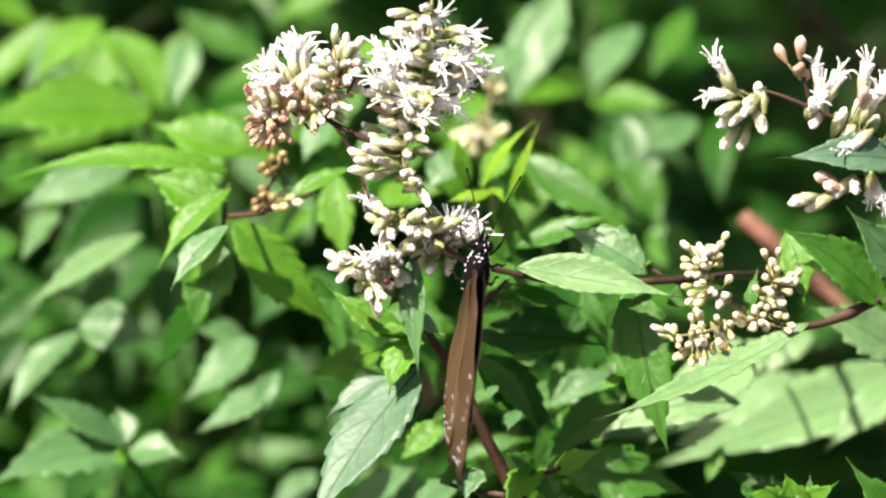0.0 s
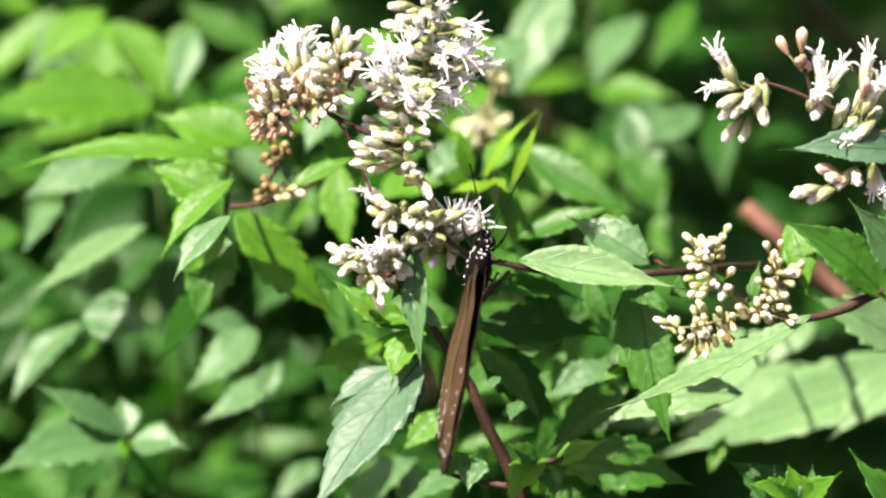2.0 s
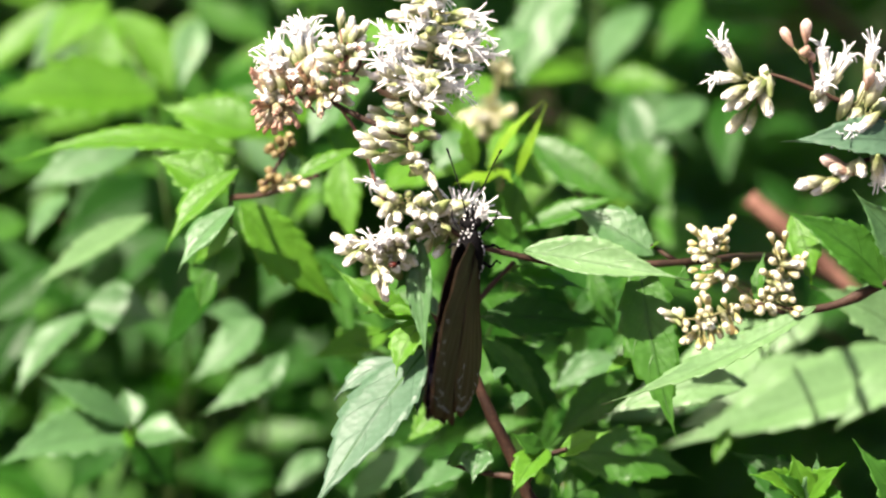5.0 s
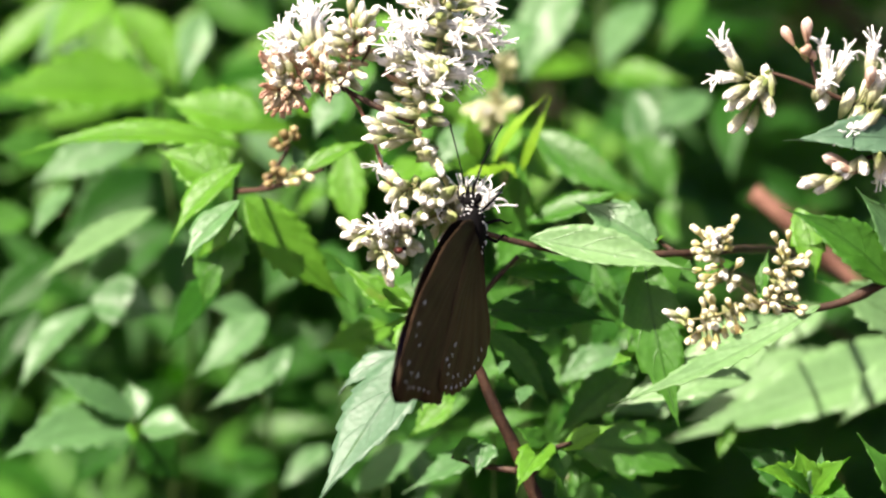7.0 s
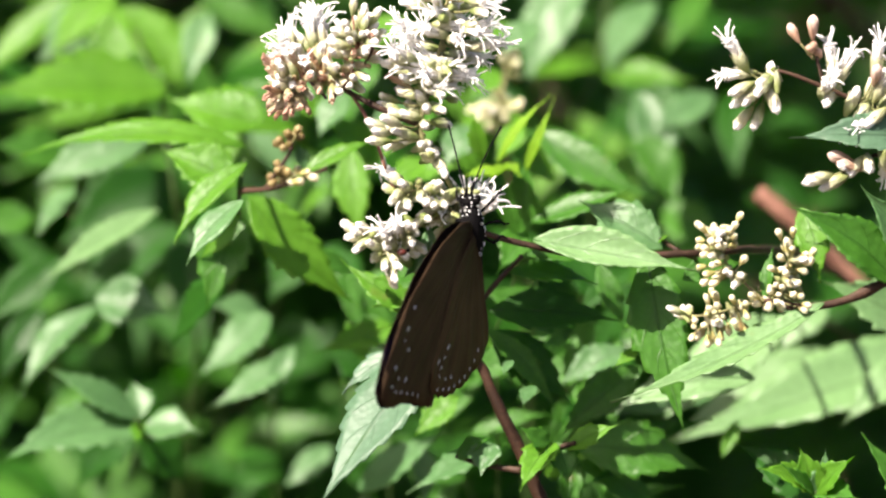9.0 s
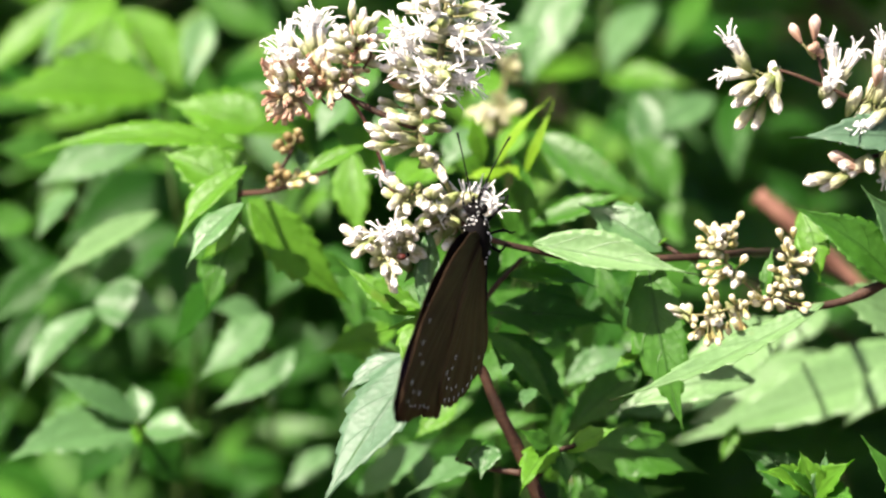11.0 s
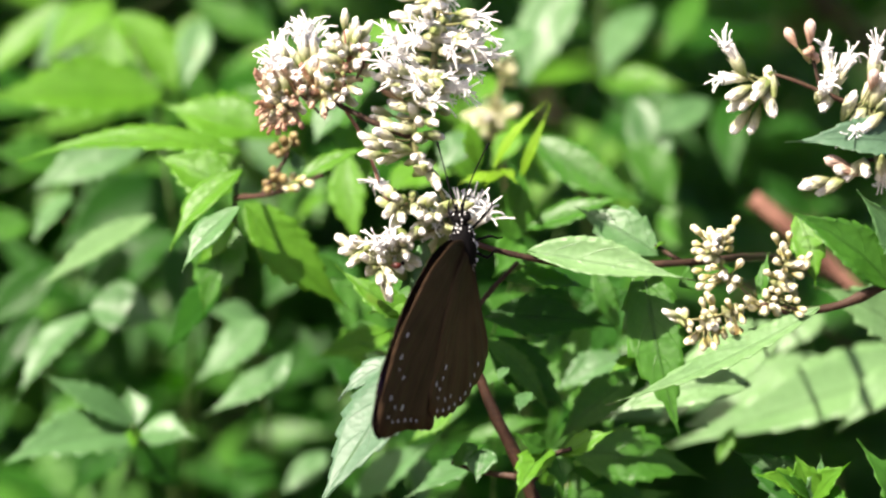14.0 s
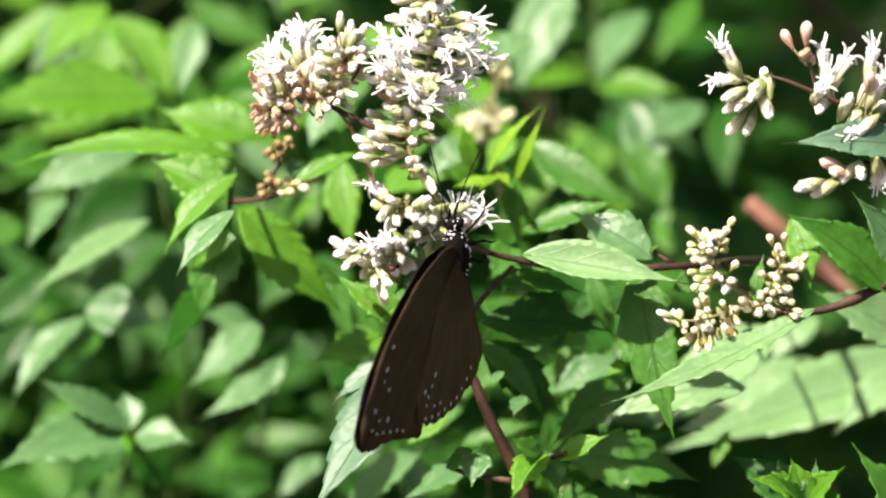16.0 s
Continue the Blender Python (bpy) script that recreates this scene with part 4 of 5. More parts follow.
for base, tip, w, f, m in (((232, 760, 58), (58, 664, 54), 62, (-0.2, 0.7, 0.65), LEAF_PALE), ((236, 772, 58), (-30, 842, 44), 118, (-0.2, 0.55, 0.8), LEAF_PALE),
                           ((240, 772, 58), (340, 785, 54), 76, (0.1, 0.6, 0.8), LEAF_PALE), ((228, 760, 58), (215, 690, 62), 60, (0, 0.3, 0.95), LEAF_PALE),
                           ((230, 765, 56), (225, 805, 46), 26, (0, 0.6, 0.7), LEAF_YOUNG), ((150, 560, 70), (18, 722, 62), 74, (-0.4, 0.6, 0.7), LEAF_PALE),
                           ((235, 775, 65), (320, 880, 70), 90, (0, 0.5, 0.8), LEAF_SHADED), ((228, 768, 65), (110, 900, 70), 90, (0, 0.5, 0.8), LEAF_SHADED)):
    leaf(lower, base, tip, w, f, m, teeth=8)

far_left = plant("leafy_plant", (-0.16, 0.24), [(330, 620, 95), (300, 420, 80), (280, 300, 78), (260, 170, 82), (200, 30, 92)], 10, 10, STEM_GREEN, "tall leafy plant with long drooping sunlit leaves")
for base, tip, w, f, m, sag in (
        ((275, 175, 80), (-70, 190, 70), 140, (-0.1, 0.6, 0.8), LEAF_YOUNG, 0.04), ((190, 30, 90), (310, 195, 84), 100, (0.2, 0.5, 0.85), LEAF_YOUNG, 0.05),
        ((345, 40, 88), (312, 178, 80), 62, (0.0, 0.5, 0.85), LEAF_PALE, 0.05), ((170, 25, 95), (35, 140, 86), 110, (-0.2, 0.5, 0.85), LEAF_PALE, 0.05),
        ((262, 388, 66), (44, 530, 48), 54, (-0.25, 0.42, 0.87), LEAF_SUNLIT, 0.03), ((300, 330, 104), (70, 470, 98), 130, (-0.1, 0.2, 0.95), LEAF_SHADED, 0.03), ((245, 265, 70), (30, 352, 66), 88, (-0.25, 0.42, 0.87), LEAF_PALE, 0.05),
        ((115, 350, 72), (42, 445, 64), 44, (-0.3, 0.6, 0.75), LEAF_PALE, 0.05), ((300, 420, 98), (110, 570, 94), 120, (-0.2, 0.5, 0.85), LEAF_SHADED, 0.05),
        ((150, 545, 68), (288, 575, 64), 96, (-0.25, 0.42, 0.87), LEAF_PALE, 0.05), ((188, 8, 94), (66, 128, 86), 74, (-0.2, 0.45, 0.85), LEAF_YOUNG, 0.04), ((310, 420, 78), (290, 590, 72), 90, (0, 0.4, 0.9), LEAF_SHADED, 0.05),
        ((200, 30, 92), (120, 200, 90), 90, (-0.1, 0.4, 0.9), LEAF_YOUNG, 0.05), ((100, 290, 90), (-40, 270, 86), 90, (0, 0.6, 0.8), LEAF, 0.05), ((90, 470, 80), (-60, 600, 76), 80, (-0.1, 0.3, 0.95), LEAF_SHADED, 0.05), ((60, 560, 84), (-20, 700, 80), 60, (-0.1, 0.3, 0.95), LEAF_SHADED, 0.05), ((40, 400, 90), (-60, 440, 86), 70, (-0.1, 0.5, 0.85), LEAF, 0.05), ((180, 590, 84), (60, 640, 80), 80, (-0.1, 0.5, 0.85), LEAF, 0.05)):
    leaf(far_left, base, tip, w, f, m, sag=sag, teeth=9)

mid = plant("leafy_plant", (-0.03, 0.25), [(470, 900, 110), (460, 720, 102), (450, 610, 98), (520, 450, 90)], 9, 8, STEM_GREEN, "leafy plant in the dappled middle of the bush")
for base, tip, w, f, m in (((460, 572, 68), (322, 690, 62), 84, (-0.2, 0.6, 0.75), LEAF_PALE), ((505, 650, 66), (345, 745, 60), 62, (-0.2, 0.6, 0.75), LEAF_PALE), ((450, 575, 70), (345, 556, 66), 56, (-0.2, 0.6, 0.75), LEAF_PALE),
                           ((500, 630, 66), (462, 740, 60), 46, (0.1, 0.6, 0.75), LEAF_PALE), ((465, 610, 95), (560, 600, 90), 70, (0.1, 0.5, 0.8), LEAF_SHADED),
                           ((568, 806, 84), (476, 884, 80), 54, (-0.2, 0.45, 0.87), LEAF_PALE), ((520, 450, 90), (450, 560, 84), 80, (-0.1, 0.5, 0.8), LEAF_SHADED),
                           ((616, 884, 50), (772, 776, 38), 72, (-0.2, 0.5, 0.83), LEAF_PALE), ((792, 716, 32), (712, 792, 30), 56, (-0.2, 0.5, 0.83), LEAF_YOUNG), ((520, 470, 88), (640, 560, 70), 90, (0, 0.5, 0.85), LEAF_SHADED),
                           ((470, 820, 104), (400, 900, 96), 90, (-0.1, 0.5, 0.85), LEAF_SHADED), ((640, 700, 60), (560, 640, 60), 70, (0, 0.5, 0.85), LEAF_SHADED)):
    leaf(mid, base, tip, w, f, m, teeth=8)

upper = plant("leafy_plant", (0.05, 0.30), [(1010, 600, 120), (1030, 400, 112), (1000, 240, 108), (1040, 130, 108), (1060, -30, 112)], 10, 9, STEM_GREEN, "tall leafy plant behind the flowers, soft with distance")
for base, tip, w, f, m in (((1004, -40, 96), (902, 192, 88), 104, (-0.2, 0.5, 0.85), LEAF_PALE), ((1140, 20, 112), (1055, 160, 98), 74, (-0.2, 0.5, 0.85), LEAF_PALE),
                           ((1045, 128, 108), (880, 152, 96), 36, (0, 0.7, 0.7), LEAF_YOUNG), ((1112, 178, 92), (1150, 384, 84), 80, (0, 0.5, 0.85), LEAF_PALE),
                           ((1246, 184, 92), (1130, 256, 86), 66, (0, 0.6, 0.8), LEAF_PALE), ((936, 250, 52), (1150, 372, 46), 84, (-0.1, 0.5, 0.85), LEAF),
                           ((1100, 250, 90), (1180, 400, 84), 80, (0.1, 0.5, 0.85), LEAF), ((1230, -10, 112), (1150, 130, 98), 50, (-0.1, 0.5, 0.85), LEAF),
                           ((1050, 150, 108), (1220, 165, 100), 66, (0.1, 0.6, 0.75), LEAF_YOUNG), ((1160, 380, 96), (1270, 470, 90), 90, (0.1, 0.4, 0.9), LEAF),
                           ((1280, 180, 110), (1285, 350, 96), 66, (0, 0.2, 0.97), LEAF_SHADED), ((820, 100, 90), (900, 60, 84), 70, (0, 0.5, 0.8), LEAF_YOUNG),
                           ((1110, 620, 80), (1000, 690, 60), 80, (-0.1, 0.6, 0.75), LEAF_PALE), ((1090, 640, 60), (960, 780, 34), 110, (-0.1, 0.4, 0.9), LEAF_SHADED),
                           ((740, 210, 70), (690, 320, 60), 70, (0, 0.4, 0.9), LEAF), ((560, 230, 80), (640, 170, 76), 70, (0, 0.5, 0.8), LEAF)):
    leaf(upper, base, tip, w, f, m, teeth=8)
leaf(upper, (965, 335, 58), (848, 262, 54), 64, (-0.1, 0.6, 0.75), LEAF_YOUNG)
leaf(upper, (838, 335, 60), (762, 282, 56), 50, (-0.1, 0.6, 0.75), LEAF_YOUNG)
leaf(upper, (1010, 290, 70), (885, 240, 66), 60, (-0.1, 0.6, 0.75), LEAF)
leaf(upper, (700, 330, 60), (800, 310, 56), 54, (-0.1, 0.6, 0.75), LEAF_YOUNG)
for base, tip, w, m in (((640, 300, 56), (562, 215, 52), 70, LEAF_YOUNG), ((705, 205, 60), (620, 250, 56), 56, LEAF_PALE), ((600, 335, 58), (690, 270, 54), 58, LEAF_YOUNG),
                        ((640, 120, 64), (590, 210, 60), 60, LEAF)):
    leaf(upper, base, tip, w, (-0.15, 0.6, 0.75), m)
leaf(upper, (905, 225, 76), (770, 262, 70), 62, (-0.1, 0.6, 0.75), LEAF_YOUNG)
leaf(upper, (900, 200, 90), (800, 190, 84), 70, (-0.1, 0.6, 0.75), LEAF_PALE)
for base, tip, w, m in (((594, 182, 54), (542, 266, 50), 58, LEAF_PALE), ((700, 50, 60), (636, 112, 56), 66, LEAF_YOUNG), ((812, 240, 56), (762, 318, 52), 64, LEAF_PALE),
                        ((735, 300, 54), (668, 350, 50), 56, LEAF_YOUNG), ((905, 232, 56), (852, 306, 52), 50, LEAF_YOUNG), ((860, 140, 62), (806, 196, 58), 60, LEAF_YOUNG),
                        ((930, 60, 64), (870, 120, 60), 60, LEAF_PALE)):
    leaf(upper, base, tip, w, (-0.15, 0.6, 0.75), m)
behind = thing("flower_spray", spot(860, 240, deep(80)), "pale flower spray out of focus behind the others", "flower")
stem(behind, [(900, 420, 88), (880, 300, 84), (866, 220, 72), (882, 110, 72)], 9, 6, STALK_GREEN)
stem(behind, [(900, 420, 88), (915, 620, 110), (930, 2600, 120), (940, 5200, 125), (940, 8300, 130)], 8, 20, STEM_GREEN)
cluster(behind, ((880, 250), (866, 190), (880, 120)), 72, "y 806 214,y 820 226,y 890 208,y 906 198,y 872 226,y 850 200,y 882 236,y 842 240,y 866 188,y 896 110,b 878 98,y 902 128,y 868 122,y 906 152,y 852 226,y 830 205,y 862 212,y 884 190,y 846 176", spread=10, size=0.95, more=1.0)

plant("bare_stalk", (0.27, 0.30), [(1660, 690, 86), (1560, 580, 84), (1470, 490, 82), (1380, 405, 80), (1322, 356, 80)], 40, 34, STEM_RED, "thick reddish brown stalk, soft with distance")
plant("bare_stalk", (-0.22, 0.36), [(-260, 60, 200), (-60, 30, 200), (180, 14, 200), (420, 34, 200), (560, 120, 200)], 36, 24, STEM_BROWN, "thick brown stalk in the shade behind the leaves")
plant("bare_stalk", (0.33, 0.42), [(1700, 220, 220), (1540, 90, 220), (1450, 10, 220), (1380, -60, 220)], 44, 36, STEM_BROWN, "thick brown stalk in the shade behind the leaves")


# more leaves of the same bush, standing about the flowers
rnd_fill = random.Random(21)


def shoot(foot, span, count, mats, label, size=(70, 150), slim=(0.24, 0.42)):
    """A bushy shoot whose leaves fill a part of the hedge: span of u, v and d."""
    (u0, u1), (v0, v1), (d0, d1) = span
    um = (u0 + u1) / 2
    ob = plant("leafy_plant", foot, [(um, v1 + 60, d1), ((um + u0) / 2, (v0 + v1) / 2, d1), (um, v0, d1)], 5, 4, STEM_GREEN, label)
    for i in range(count):
        u, v, d = rnd_fill.uniform(u0, u1), rnd_fill.uniform(v0, v1), rnd_fill.uniform(d0, d1)
        a = rnd_fill.choice((rnd_fill.uniform(2.3, 4.2), rnd_fill.uniform(-1.0, 0.8), rnd_fill.uniform(4.2, 5.4)))
        l = rnd_fill.uniform(*size)
        tip = (u + math.cos(a) * l, v - math.sin(a) * l, d - rnd_fill.uniform(0, 8))
        face = (rnd_fill.uniform(-0.45, 0.3), rnd_fill.uniform(0.25, 0.9), rnd_fill.uniform(0.4, 0.9))
        leaf(ob, (u, v, d), tip, l * rnd_fill.uniform(*slim), face, rnd_fill.choice(mats), teeth=rnd_fill.randint(6, 9), sag=rnd_fill.uniform(0, 0.1))
    return ob


MIXED = [LEAF, LEAF_YOUNG, LEAF_PALE, LEAF]
SHADED = [LEAF_SHADED, LEAF_SHADED, LEAF]
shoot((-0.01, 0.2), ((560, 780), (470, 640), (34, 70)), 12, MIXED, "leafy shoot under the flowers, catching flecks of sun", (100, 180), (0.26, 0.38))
shoot((0.05, 0.22), ((860, 1110), (410, 660), (40, 90)), 11, [LEAF, LEAF_SHADED, LEAF], "leafy shoot beside the flowers, partly in shade", (120, 220), (0.26, 0.38))
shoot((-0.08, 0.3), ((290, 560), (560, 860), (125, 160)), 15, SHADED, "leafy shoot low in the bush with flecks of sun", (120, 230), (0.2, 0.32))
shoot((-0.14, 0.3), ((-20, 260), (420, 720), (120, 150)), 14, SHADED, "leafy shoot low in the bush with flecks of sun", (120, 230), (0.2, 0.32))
shoot((0.1, 0.36), ((900, 1140), (-20, 320), (130, 165)), 18, [LEAF, LEAF_SHADED, LEAF_SHADED, LEAF_YOUNG], "leafy shoot behind the flowers, soft with distance", (130, 260), (0.2, 0.32))
shoot((-0.05, 0.3), ((370, 570), (160, 360), (70, 110)), 14, [LEAF, LEAF_YOUNG, LEAF_YOUNG, LEAF_PALE], "leafy shoot behind the flowers, soft with distance")
shoot((0.02, 0.16), ((700, 1000), (660, 900), (30, 80)), 11, [LEAF, LEAF_YOUNG, LEAF_PALE, LEAF], "low leafy shoot round the brown stem", (110, 200), (0.26, 0.38))
shoot((0.14, 0.2), ((980, 1150), (820, 930), (26, 60)), 8, [LEAF, LEAF_SHADED], "low leafy shoot in shade", (120, 220), (0.28, 0.4))
shoot((-0.07, 0.36), ((300, 560), (-40, 180), (110, 150)), 16, [LEAF, LEAF, LEAF_SHADED, LEAF_YOUNG], "leafy shoot behind the flowers, soft with distance", (120, 240), (0.2, 0.32))
shoot((-0.1, 0.4), ((20, 580), (-20, 250), (118, 135)), 20, [LEAF, LEAF_YOUNG, LEAF, LEAF_PALE], "leafy shoot behind the long leaves, soft with distance", (170, 300), (0.2, 0.3))
shoot((-0.02, 0.3), ((540, 760), (560, 900), (70, 110)), 10, [LEAF, LEAF_SHADED, LEAF_SHADED], "leafy shoot deep in the bush in shade")
shoot((0.2, 0.4), ((1200, 1600), (180, 480), (140, 160)), 10, [LEAF_SHADED], "leafy shoot deep in the bush in shade")


# ---- the bush behind: leaves that nobody could count ----
def foliage(name, count, span, mats, size, seed, label, skip=()):
    rnd = random.Random(seed)
    bm = bmesh.new()
    uv = bm.loops.layers.uv.new("UVMap")
    for i in range(count):
        u, v, d = (rnd.uniform(*q) for q in span)
        base = spot(u, v, d)
        if base.z < 0.03 or any(u > a and b < v < c for a, b, c in skip):
            continue
        l = rnd.uniform(*size)
        a = rnd.random() * 6.28
        way = Vector((math.cos(a), math.sin(a) * 0.8 - 0.2, rnd.uniform(-0.9, 0.15))).normalized()
        nrm = Vector((rnd.uniform(-0.5, 0.4), rnd.uniform(-0.8, 0.2), 0.9)).normalized()
        n0 = len(bm.faces)
        blade(bm, uv, base, base + way * l, l * rnd.uniform(0.26, 0.42), nrm, rnd.uniform(0.0, 0.08), 0.25, 3, 0.05, i + seed * 1000.0)
        bm.faces.ensure_lookup_table()
        k = rnd.randrange(len(mats))
        for f in bm.faces[n0:]:
            f.material_index = k
    ob = new(name, mesh_of(name, bm, mats))
    tagged(ob, label, "foliage", kind="stuff")


foliage("bush_foliage", 620, ((-500, 2000), (-350, 1300), (300, 460)), [LEAF_SHADED, LEAF_SHADED, LEAF], (0.03, 0.06), 3, "dense green leaves of the bush in dappled shade", ((1030, 560, 9999), (1130, -999, 420)))
foliage("bush_foliage", 900, ((-900, 2400), (-500, 1700), (480, 900)), [LEAF_SHADED, LEAF], (0.04, 0.075), 4, "deeper leaves of the bush in shade")
foliage("bush_foliage", 600, ((-1500, 3000), (900, 6000), (250, 800)), [LEAF_SHADED, LEAF], (0.05, 0.08), 6, "low leaves of the bush near the ground")
# leaves added overhead, out of view, to darken the hollow behind
foliage("bush_foliage", 24, ((-1200, 500), (-850, -250), (278, 296)), [LEAF, LEAF_SHADED], (0.045, 0.08), 8, "added unseen leaves overhead that shade the hollow")


def tuft_of_leaves(verts, faces, base, way, nrm, l, w):
    """A small folded leaf of six faces."""
    out = nrm.cross(way).normalized()
    nrm = way.cross(out)
    n = len(verts)
    for s, f in ((0.0, 0.08), (0.3, 0.95), (0.65, 0.8), (1.0, 0.04)):
        c = base + way * (l * s) - Vector((0, 0, 0.12 * l * s * s))
        for k in (-1, 0, 1):
            verts.append(c + out * (k * w * f / 2) + nrm * (abs(k) * w * f * 0.12))
    for i in range(3):
        for k in range(2):
            a = n + i * 3 + k
            faces.append((a, a + 1, a + 4, a + 3))


def shrub(name, middle, size, count, leaf_size, stems, seed, label):
    """A rounded leafy shrub: stems from the ground, leaves mostly in its outer shell, with an uneven outline."""
    rnd = random.Random(seed)
    verts, faces = [], []
    middle = Vector(middle)
    for i in range(count):
        q = Vector((rnd.gauss(0, 1), rnd.gauss(0, 1), rnd.gauss(0, 1))).normalized()
        lump = 1 + 0.28 * noise.noise(q * 2.2 + Vector((seed, 0, 0)))
        r = lump * rnd.uniform(0.35, 1.0) ** 0.5
        base = middle + Vector((q.x * size[0], q.y * size[1], q.z * size[2])) * r
        if base.z < 0.02:
            continue
        way = (q * 0.7 + Vector((rnd.uniform(-0.8, 0.8), rnd.uniform(-0.8, 0.8), rnd.uniform(-0.7, 0.2)))).normalized()
        nrm = (Vector((0, 0, 1)) + q * 0.4 + Vector((rnd.uniform(-0.4, 0.4), rnd.uniform(-0.4, 0.4), 0))).normalized()
        if abs(way.dot(nrm)) > 0.95:
            continue
        l = rnd.uniform(*leaf_size)
        tuft_of_leaves(verts, faces, base, way, nrm, l, l * rnd.uniform(0.3, 0.45))
    me = bpy.data.meshes.new(name)
    me.from_pydata([tuple(v) for v in verts], [], faces)
    uv = me.uv_layers.new(name="UVMap")
    for loop in me.loops:
        k = loop.vertex_index % 12
        uv.data[loop.index].uv = ((k // 3) / 3, (k % 3) / 2)
    me.materials.append(LEAF_SHADED if seed % 2 else LEAF)
    for f in me.polygons:
        f.use_smooth = True
    ob = new(name, me)
    tagged(ob, label, "shrub", kind="stuff")
    bm = bmesh.new()
    for k in range(stems):
        a = 6.28 * k / stems + rnd.random()
        foot = Vector((middle.x + 0.15 * size[0] * math.cos(a), middle.y + 0.35 * size[1] + 0.1 * size[1] * math.sin(a), -0.04))
        top = middle + Vector((0.6 * size[0] * math.cos(a), 0.5 * size[1] * math.sin(a), 0.4 * size[2]))
        mid = foot.lerp(top, 0.5) + Vector((0, 0.1 * size[1], 0.1))
        tube(bm, bend([foot, mid, top], 6), 0.010, 0.003, 7, (), 0.2)
    limbs = new("shrub_stem", mesh_of("shrub_stem", bm, STEM_BROWN))
    limbs.parent = ob


# a taller shrub added out of view to shade the hollow, and the hedge that goes on to both sides and behind
shrub("shrub", (-0.42, 0.58, 1.50), (0.72, 0.42, 0.26), 5200, (0.05, 0.085), 7, 1, "added unseen leafy shrub that shades the hollow behind the flowers")
for i, (x, y, z, sx, sy, sz, n) in enumerate(((-1.0, 0.55, 0.55, 0.65, 0.5, 0.6, 2200), (1.0, 0.6, 0.5, 0.65, 0.5, 0.55, 2200), (0.25, 1.35, 0.6, 0.9, 0.5, 0.75, 2600),
                                              (-1.3, 1.5, 0.8, 0.9, 0.6, 0.95, 2400), (1.6, 1.5, 0.7, 0.9, 0.6, 0.9, 2400), (-2.2, 0.7, 0.5, 0.8, 0.6, 0.6, 2000),
                                              (2.3, 0.8, 0.5, 0.8, 0.6, 0.6, 2000), (0.0, 2.5, 0.9, 1.4, 0.7, 1.1, 2400), (-2.8, 2.2, 0.9, 1.2, 0.8, 1.1, 2000), (2.9, 2.3, 0.9, 1.2, 0.8, 1.1, 2000))):
    shrub("shrub", (x, y, z), (sx, sy, sz), n, (0.06, 0.11), 6, i + 2, "dense green leafy shrub of the hedge behind the flowers")


# ---- the butterfly: x to its right, y ahead, z over its back, in millimetres ----
MM = 0.001
butterfly = thing("butterfly", (0, 0, 0), "dark brown butterfly with blue sheen and white spots on the flowers", "butterfly")
HOME[butterfly] = Vector((0, 0, 0))

FORE = [(0, 0), (3, 1.6), (8, 1.9), (16, 0.2), (25.5, -3.6), (34, -8.9), (39.4, -14.2), (41.1, -17.5), (40.5, -19.6), (38.2, -21.2), (33, -22.0), (28, -23.8),
        (24, -25.6), (21.2, -26.2), (17.5, -22.5), (11, -14.5), (5, -6.5), (0.3, -1.8)]
HIND = [(0.0, -0.9), (5.7, -3.2), (13.3, -9.7), (19.9, -17.6), (22.3, -22.0), (21.3, -24.3), (18.1, -25.9), (13.8, -26.7), (9.0, -26.8), (4.8, -25.9), (-0.2, -24.4), (-2.8, -21.8),
        (-2.7, -15.7), (-1.2, -7.4)]


def outline(points, n=4):
    return [Vector((p.x, p.y, 0)) for p in bend([(x, y, 0) for x, y in points] + [(*points[0], 0)], n)][:-1]


def wing_bm(points, side, hub, scallop, z0):
    """A thin wing with two faces: the upper skin takes the first material, the lower the second."""
    bm = bmesh.new()
    rim = outline(points)
    steps = 9
    skins = []
    for lift in (0.05, -0.05):
        rows = []
        for j, p in enumerate(rim):
            row = []
            cut = scallop * (0.5 + 0.5 * math.cos(j * 2.1)) if p.y < -19 else 0
            q = hub + (p - hub) * (1 - cut)
            for i in range(steps + 1):
                s = (i / steps) ** 0.8
                w = hub + (q - hub) * s
                camber = -0.5 * math.sin(math.pi * min(1, s)) * 0.5 + 0.12 * math.cos(j * 1.05) * s + 0.25 * noise.noise(Vector((w.x * 0.12, w.y * 0.12, 3)))
                edge = 0.35 if i == steps else 1.0
                row.append(bm.verts.new((side * w.x * MM, w.y * MM, (z0 + camber + lift * edge) * MM)))
            rows.append(row)
        skins.append(rows)
    n = len(rim)
    for k, rows in enumerate(skins):
        for j in range(n):
            a, b = rows[j], rows[(j + 1) % n]
            for i in range(steps):
                q = (a[i], a[i + 1], b[i + 1], b[i])
                f = bm.faces.new(q if (k == 1) == (side > 0) else q[::-1])
                f.material_index = k
    for j in range(n):
        a, b, c, d = skins[0][j][-1], skins[0][(j + 1) % n][-1], skins[1][(j + 1) % n][-1], skins[1][j][-1]
        bm.faces.new((a, b, c, d)).material_index = 1
    bmesh.ops.remove_doubles(bm, verts=bm.verts, dist=1e-7)
    bmesh.ops.recalc_face_normals(bm, faces=bm.faces)
    return bm


